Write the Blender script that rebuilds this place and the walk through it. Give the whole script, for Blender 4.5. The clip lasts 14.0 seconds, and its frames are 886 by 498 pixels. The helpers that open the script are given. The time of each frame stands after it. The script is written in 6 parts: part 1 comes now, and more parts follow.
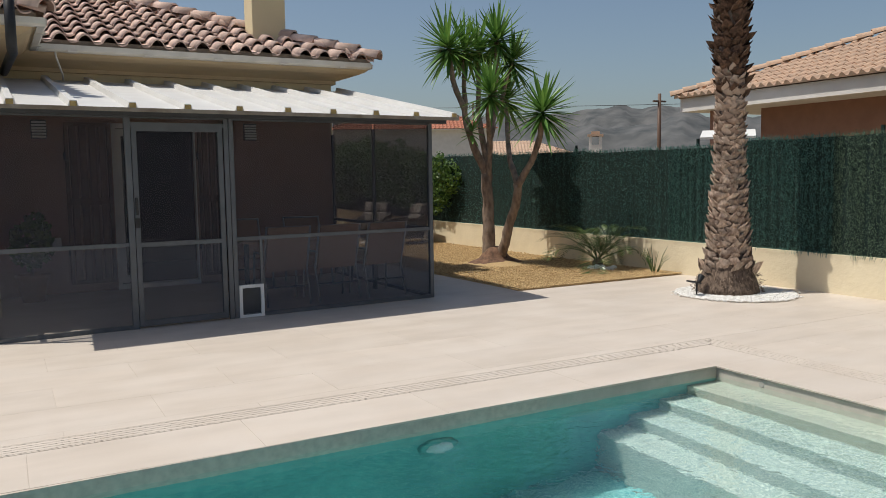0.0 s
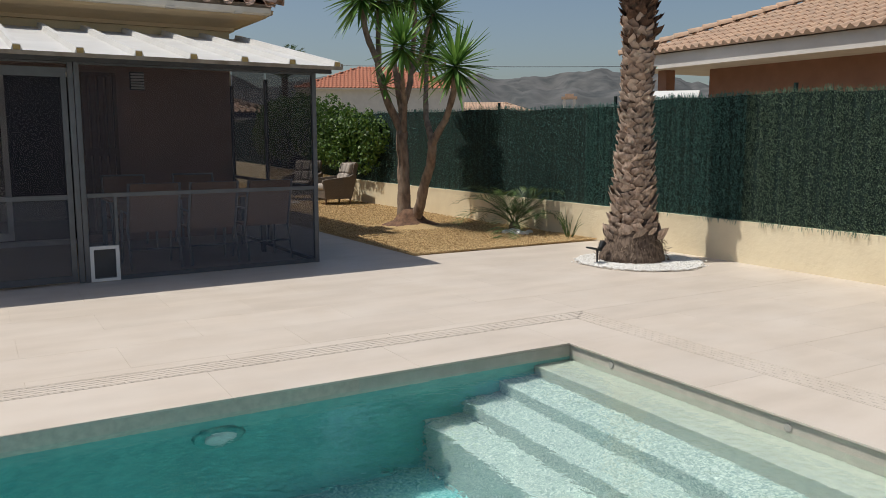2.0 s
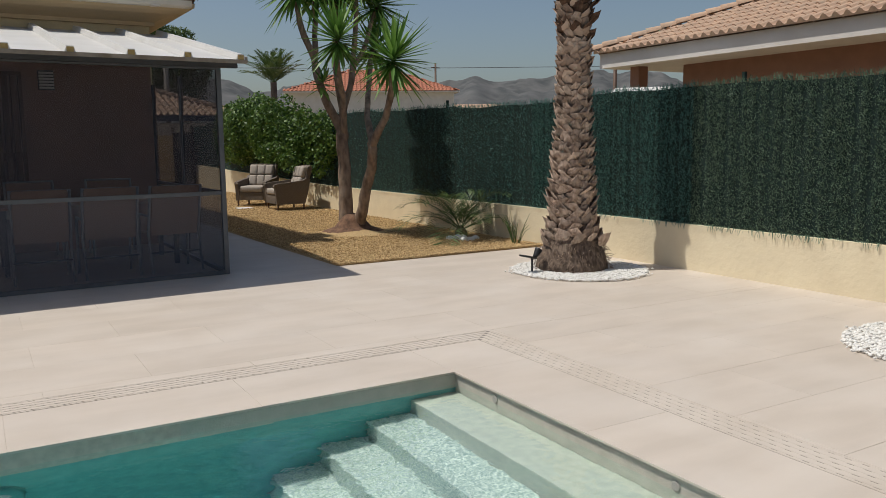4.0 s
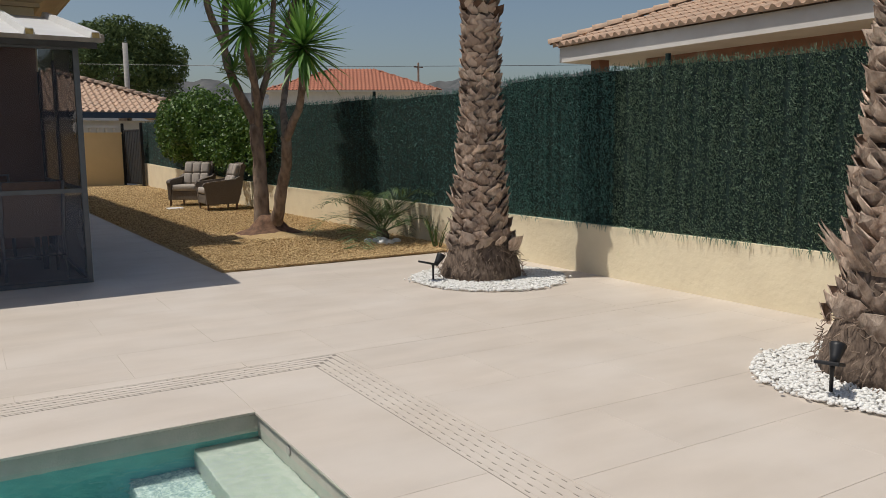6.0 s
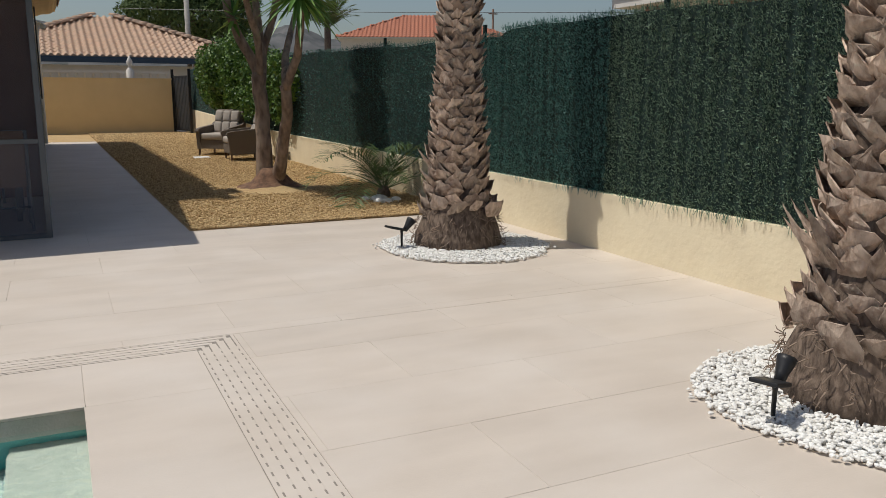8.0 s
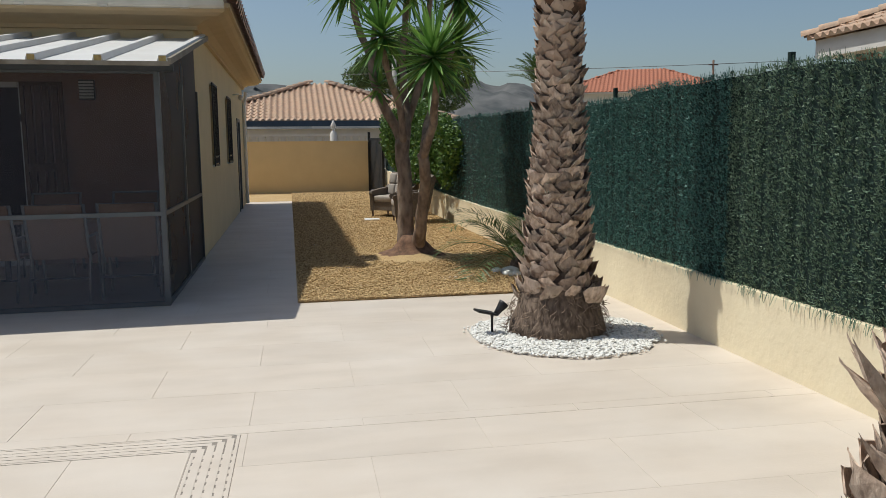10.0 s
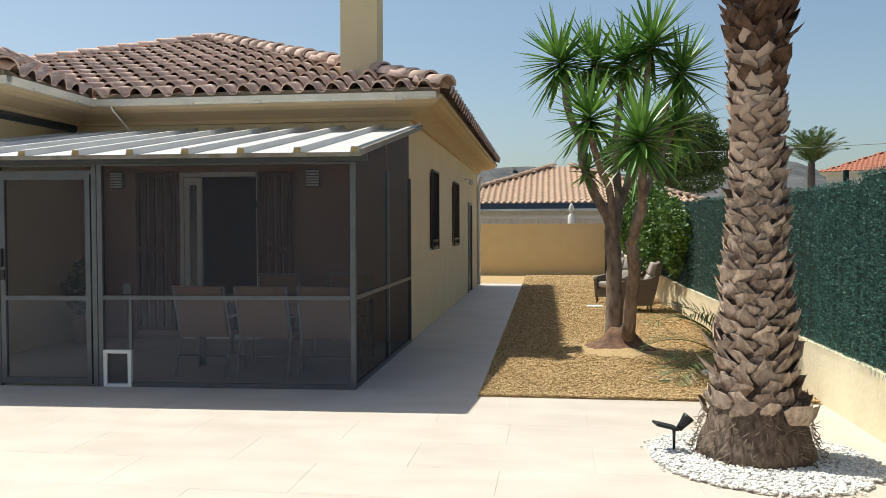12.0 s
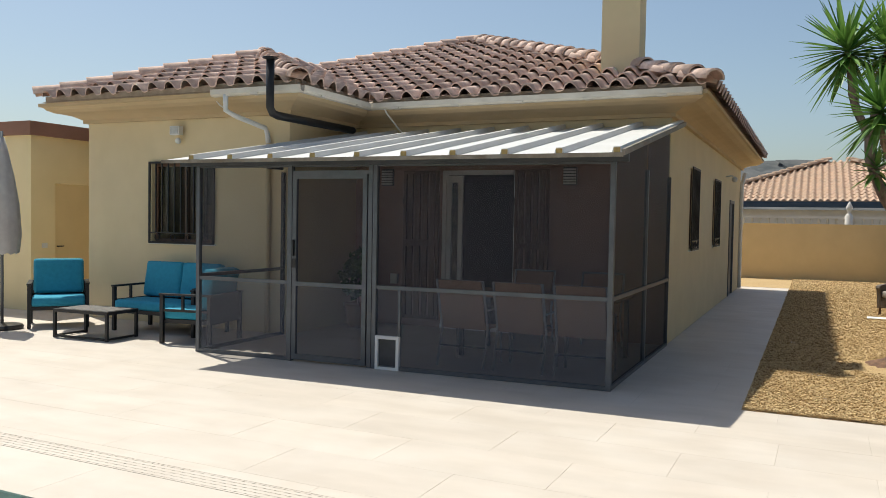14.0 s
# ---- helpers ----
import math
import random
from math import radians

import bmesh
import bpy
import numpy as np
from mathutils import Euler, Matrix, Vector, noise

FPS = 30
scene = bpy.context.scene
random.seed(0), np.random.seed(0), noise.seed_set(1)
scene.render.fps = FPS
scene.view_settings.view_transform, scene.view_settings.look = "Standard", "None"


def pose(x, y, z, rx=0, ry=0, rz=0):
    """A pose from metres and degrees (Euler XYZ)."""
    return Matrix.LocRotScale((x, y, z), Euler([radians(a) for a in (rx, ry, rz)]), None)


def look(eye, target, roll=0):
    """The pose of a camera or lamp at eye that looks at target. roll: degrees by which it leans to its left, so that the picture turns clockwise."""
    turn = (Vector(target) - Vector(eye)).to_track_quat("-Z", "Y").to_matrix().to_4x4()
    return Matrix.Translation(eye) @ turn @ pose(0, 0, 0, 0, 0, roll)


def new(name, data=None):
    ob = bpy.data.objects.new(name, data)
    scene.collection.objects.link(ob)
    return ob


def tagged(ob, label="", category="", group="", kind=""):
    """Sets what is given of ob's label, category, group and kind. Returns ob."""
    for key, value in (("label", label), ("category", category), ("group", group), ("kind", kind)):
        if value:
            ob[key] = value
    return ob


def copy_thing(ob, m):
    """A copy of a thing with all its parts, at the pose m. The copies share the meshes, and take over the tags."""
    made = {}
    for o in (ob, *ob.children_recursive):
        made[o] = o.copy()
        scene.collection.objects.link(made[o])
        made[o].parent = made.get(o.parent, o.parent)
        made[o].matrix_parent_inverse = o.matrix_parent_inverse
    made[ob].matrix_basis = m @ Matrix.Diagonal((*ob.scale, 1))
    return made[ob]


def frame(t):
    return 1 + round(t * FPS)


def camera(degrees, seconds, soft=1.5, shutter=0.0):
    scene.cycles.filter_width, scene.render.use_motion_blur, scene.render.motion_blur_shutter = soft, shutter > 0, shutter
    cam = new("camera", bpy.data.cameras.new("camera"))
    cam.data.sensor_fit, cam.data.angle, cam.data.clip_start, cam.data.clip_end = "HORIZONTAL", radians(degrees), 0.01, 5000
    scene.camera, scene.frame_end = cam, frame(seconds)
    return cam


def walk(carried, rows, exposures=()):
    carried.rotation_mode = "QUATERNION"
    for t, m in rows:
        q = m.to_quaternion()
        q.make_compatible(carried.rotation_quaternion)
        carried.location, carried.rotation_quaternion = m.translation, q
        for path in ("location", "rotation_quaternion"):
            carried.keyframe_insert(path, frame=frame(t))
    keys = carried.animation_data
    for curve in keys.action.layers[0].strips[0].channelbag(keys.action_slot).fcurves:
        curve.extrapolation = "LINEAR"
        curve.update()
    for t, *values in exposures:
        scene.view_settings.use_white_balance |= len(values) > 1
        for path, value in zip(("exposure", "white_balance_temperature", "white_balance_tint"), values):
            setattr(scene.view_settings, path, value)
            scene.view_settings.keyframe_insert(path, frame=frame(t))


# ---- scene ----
cam = camera(57.9, 14.0, soft=0.5)
PATH = [
    (0, (0.538, 0.047, 1.508), (1.519, 1.781, 1.329), -0.9),
    (0.5, (0.85, 0.01, 1.495), (1.844, 1.731, 1.272), -0.3),
    (1, (1.174, 0.055, 1.464), (2.17, 1.77, 1.209), -0.2),
    (1.5, (1.483, 0.099, 1.457), (2.493, 1.806, 1.197), -0.3),
    (2, (1.811, 0.092, 1.437), (2.832, 1.79, 1.163), -0.0),
    (2.5, (2.096, 0.124, 1.419), (3.109, 1.825, 1.137), 0.5),
    (3, (2.368, 0.227, 1.428), (3.386, 1.925, 1.146), 0.3),
    (3.2, (2.468, 0.253, 1.423), (3.492, 1.948, 1.143), -0.4),
    (5.5, (3.931, 0.624, 1.311), (4.955, 2.322, 1.049), -0.7),
    (6, (4.234, 0.697, 1.291), (5.278, 2.381, 1.026), -0.5),
    (6.5, (4.544, 0.697, 1.298), (5.62, 2.361, 1.027), -1.2),
    (7, (4.831, 0.682, 1.28), (5.866, 2.355, 0.92), 0.2),
    (7.2, (4.931, 0.699, 1.274), (5.937, 2.387, 0.9), 0.1),
    (9.3, (6.127, 1.031, 1.429), (6.723, 2.912, 1.101), 0.1),
    (9.5, (6.234, 1.047, 1.431), (6.781, 2.948, 1.141), -0.5),
    (10, (6.509, 1.028, 1.468), (6.878, 2.977, 1.213), -0.6),
    (10.5, (6.681, 1.12, 1.483), (6.961, 3.089, 1.267), -0.6),
    (11, (6.849, 1.257, 1.542), (7.036, 3.245, 1.426), -0.7),
    (11.5, (6.992, 1.318, 1.549), (7.009, 3.317, 1.487), -0.9),
    (11.6, (7.01, 1.34, 1.549), (6.981, 3.339, 1.496), -0.9),
    (12, (7.149, 1.402, 1.535), (6.896, 3.385, 1.483), -0.2),
    (12.5, (7.161, 1.406, 1.553), (6.799, 3.372, 1.498), 0.4),
    (13, (7.129, 1.388, 1.576), (6.626, 3.322, 1.516), 0.5),
    (13.5, (7.094, 1.363, 1.584), (6.436, 3.25, 1.52), 0.7),
    (14, (7.063, 1.325, 1.593), (6.224, 3.139, 1.521), 1.0),
]
walk(cam, [(t, look(eye, target, roll)) for t, eye, target, roll in PATH],
     exposures=[(0.0, 0.06, 6500, 8.5), (3.0, -0.10, 6500, 8.8), (6.5, -0.20, 6500, 9), (9.0, -0.10, 6350, 7), (10.0, 0.05, 6300, 5), (10.5, 0.19, 6300, 5), (11.0, 0.42, 6350, 4), (12.5, 0.58, 6500, 3), (14.0, 0.46, 6500, 4)])

# ---- light ----
SUN_TO = Vector((0.437, -0.21, -1.0)).normalized()
sun_data = bpy.data.lights.new("sun", "SUN")
sun_data.energy, sun_data.angle, sun_data.color = 3.6, radians(0.53), (1.0, 0.95, 0.87)
sun = new("sun", sun_data)
sun.matrix_world = Matrix.Translation((-10, 10, 25)) @ SUN_TO.to_track_quat("-Z", "Y").to_matrix().to_4x4()
world = bpy.data.worlds.new("world")
scene.world = world
world.use_nodes = True
wn = world.node_tree
sky = wn.nodes.new("ShaderNodeTexSky")
sky.sky_type, sky.sun_disc = "NISHITA", False
sky.sun_elevation = math.asin(-SUN_TO.z)
sky.sun_rotation = math.atan2(-SUN_TO.x, -SUN_TO.y)
sky.air_density, sky.dust_density, sky.ozone_density = 1.0, 2.0, 1.2
wn.nodes["Background"].inputs["Strength"].default_value = 0.085
wn.links.new(sky.outputs[0], wn.nodes["Background"].inputs["Color"])


# ---- materials ----
def material(name, c1, c2=None, scale=6.0, rough=0.7, bump=0.0, bump_scale=60.0, metal=0.0, spec=0.4,
             stain=None, stain_scale=0.7, stain_amount=0.3, per_piece=0.0, stretch=(1, 1, 1)):
    """Two-tone grain, larger stains, fine relief, and a tint for each piece."""
    m = bpy.data.materials.new(name)
    m.use_nodes = True
    nt = m.node_tree
    n, l = nt.nodes, nt.links
    b = n["Principled BSDF"]
    b.inputs["Roughness"].default_value = rough
    b.inputs["Metallic"].default_value = metal
    b.inputs["Specular IOR Level"].default_value = spec
    geo = n.new("ShaderNodeNewGeometry")
    mp = n.new("ShaderNodeMapping")
    mp.inputs["Scale"].default_value = stretch
    l.new(geo.outputs["Position"], mp.inputs["Vector"])
    c2 = c2 or tuple(v * 0.8 for v in c1)
    nz = n.new("ShaderNodeTexNoise")
    nz.inputs["Scale"].default_value, nz.inputs["Detail"].default_value = scale, 6
    l.new(mp.outputs[0], nz.inputs["Vector"])
    ramp = n.new("ShaderNodeValToRGB")
    ramp.color_ramp.elements[0].position, ramp.color_ramp.elements[1].position = 0.35, 0.65
    ramp.color_ramp.elements[0].color, ramp.color_ramp.elements[1].color = (*c2, 1), (*c1, 1)
    l.new(nz.outputs["Fac"], ramp.inputs["Fac"])
    out = ramp.outputs["Color"]
    if stain:
        ns = n.new("ShaderNodeTexNoise")
        ns.inputs["Scale"].default_value, ns.inputs["Detail"].default_value = stain_scale, 5
        l.new(geo.outputs["Position"], ns.inputs["Vector"])
        r2 = n.new("ShaderNodeMapRange")
        r2.inputs["From Min"].default_value, r2.inputs["From Max"].default_value = 0.42, 0.72
        r2.inputs["To Max"].default_value = stain_amount
        l.new(ns.outputs["Fac"], r2.inputs["Value"])
        mx = n.new("ShaderNodeMix")
        mx.data_type = "RGBA"
        l.new(r2.outputs[0], mx.inputs["Factor"])
        l.new(out, mx.inputs["A"])
        mx.inputs["B"].default_value = (*stain, 1)
        out = mx.outputs["Result"]
    if per_piece:
        oi = n.new("ShaderNodeObjectInfo")
        mr = n.new("ShaderNodeMapRange")
        mr.inputs["To Min"].default_value, mr.inputs["To Max"].default_value = 1 - per_piece, 1 + per_piece
        l.new(oi.outputs["Random"], mr.inputs["Value"])
        hs = n.new("ShaderNodeHueSaturation")
        l.new(mr.outputs[0], hs.inputs["Value"])
        l.new(out, hs.inputs["Color"])
        out = hs.outputs["Color"]
    l.new(out, b.inputs["Base Color"])
    if bump:
        nb = n.new("ShaderNodeTexNoise")
        nb.inputs["Scale"].default_value, nb.inputs["Detail"].default_value = bump_scale, 4
        l.new(mp.outputs[0], nb.inputs["Vector"])
        bp = n.new("ShaderNodeBump")
        bp.inputs["Strength"].default_value, bp.inputs["Distance"].default_value = bump, 0.01
        l.new(nb.outputs["Fac"], bp.inputs["Height"])
        l.new(bp.outputs[0], b.inputs["Normal"])
    return m


def island_material(name, c1, c2, rough=0.6, spec=0.3, translucent=0.0):
    """A tint that changes from leaf to leaf, stone to stone."""
    m = bpy.data.materials.new(name)
    m.use_nodes = True
    n, l = m.node_tree.nodes, m.node_tree.links
    b = n["Principled BSDF"]
    b.inputs["Roughness"].default_value, b.inputs["Specular IOR Level"].default_value = rough, spec
    geo = n.new("ShaderNodeNewGeometry")
    ramp = n.new("ShaderNodeValToRGB")
    ramp.color_ramp.elements[0].color, ramp.color_ramp.elements[1].color = (*c2, 1), (*c1, 1)
    l.new(geo.outputs["Random Per Island"], ramp.inputs["Fac"])
    l.new(ramp.outputs["Color"], b.inputs["Base Color"])
    if translucent:
        tr = n.new("ShaderNodeBsdfTranslucent")
        l.new(ramp.outputs["Color"], tr.inputs["Color"])
        mix = n.new("ShaderNodeMixShader")
        mix.inputs["Fac"].default_value = translucent
        l.new(b.outputs[0], mix.inputs[1])
        l.new(tr.outputs[0], mix.inputs[2])
        l.new(mix.outputs[0], n["Material Output"].inputs["Surface"])
    return m


def screen_material(name, colour, thin, dense):
    m = bpy.data.materials.new(name)
    m.use_nodes = True
    n, l = m.node_tree.nodes, m.node_tree.links
    b = n["Principled BSDF"]
    b.inputs["Base Color"].default_value = (*colour, 1)
    b.inputs["Roughness"].default_value = 0.6
    tr = n.new("ShaderNodeBsdfTransparent")
    nz = n.new("ShaderNodeTexNoise")
    nz.inputs["Scale"].default_value = 2.0
    mr = n.new("ShaderNodeMapRange")
    mr.inputs["To Min"].default_value, mr.inputs["To Max"].default_value = thin, dense
    l.new(nz.outputs["Fac"], mr.inputs["Value"])
    mix = n.new("ShaderNodeMixShader")
    l.new(mr.outputs[0], mix.inputs["Fac"])
    l.new(tr.outputs[0], mix.inputs[1])
    l.new(b.outputs[0], mix.inputs[2])
    l.new(mix.outputs[0], n["Material Output"].inputs["Surface"])
    return m


def water_material():
    m = bpy.data.materials.new("pool_water")
    m.use_nodes = True
    n, l = m.node_tree.nodes, m.node_tree.links
    b = n["Principled BSDF"]
    b.inputs["Base Color"].default_value = (0.74, 0.945, 0.94, 1)
    b.inputs["Roughness"].default_value, b.inputs["IOR"].default_value = 0.0, 1.333
    b.inputs["Transmission Weight"].default_value = 1.0
    geo = n.new("ShaderNodeNewGeometry")
    nz = n.new("ShaderNodeTexNoise")
    nz.inputs["Scale"].default_value, nz.inputs["Detail"].default_value, nz.inputs["Distortion"].default_value = 13.0, 2, 0.6
    l.new(geo.outputs["Position"], nz.inputs["Vector"])
    bp = n.new("ShaderNodeBump")
    bp.inputs["Strength"].default_value, bp.inputs["Distance"].default_value = 0.22, 0.02
    l.new(nz.outputs["Fac"], bp.inputs["Height"])
    l.new(bp.outputs[0], b.inputs["Normal"])
    return m


def glass_material(name, tint=(0.85, 0.9, 0.9)):
    m = bpy.data.materials.new(name)
    m.use_nodes = True
    b = m.node_tree.nodes["Principled BSDF"]
    b.inputs["Base Color"].default_value = (*tint, 1)
    b.inputs["Roughness"].default_value, b.inputs["IOR"].default_value = 0.02, 1.45
    b.inputs["Transmission Weight"].default_value = 1.0
    return m


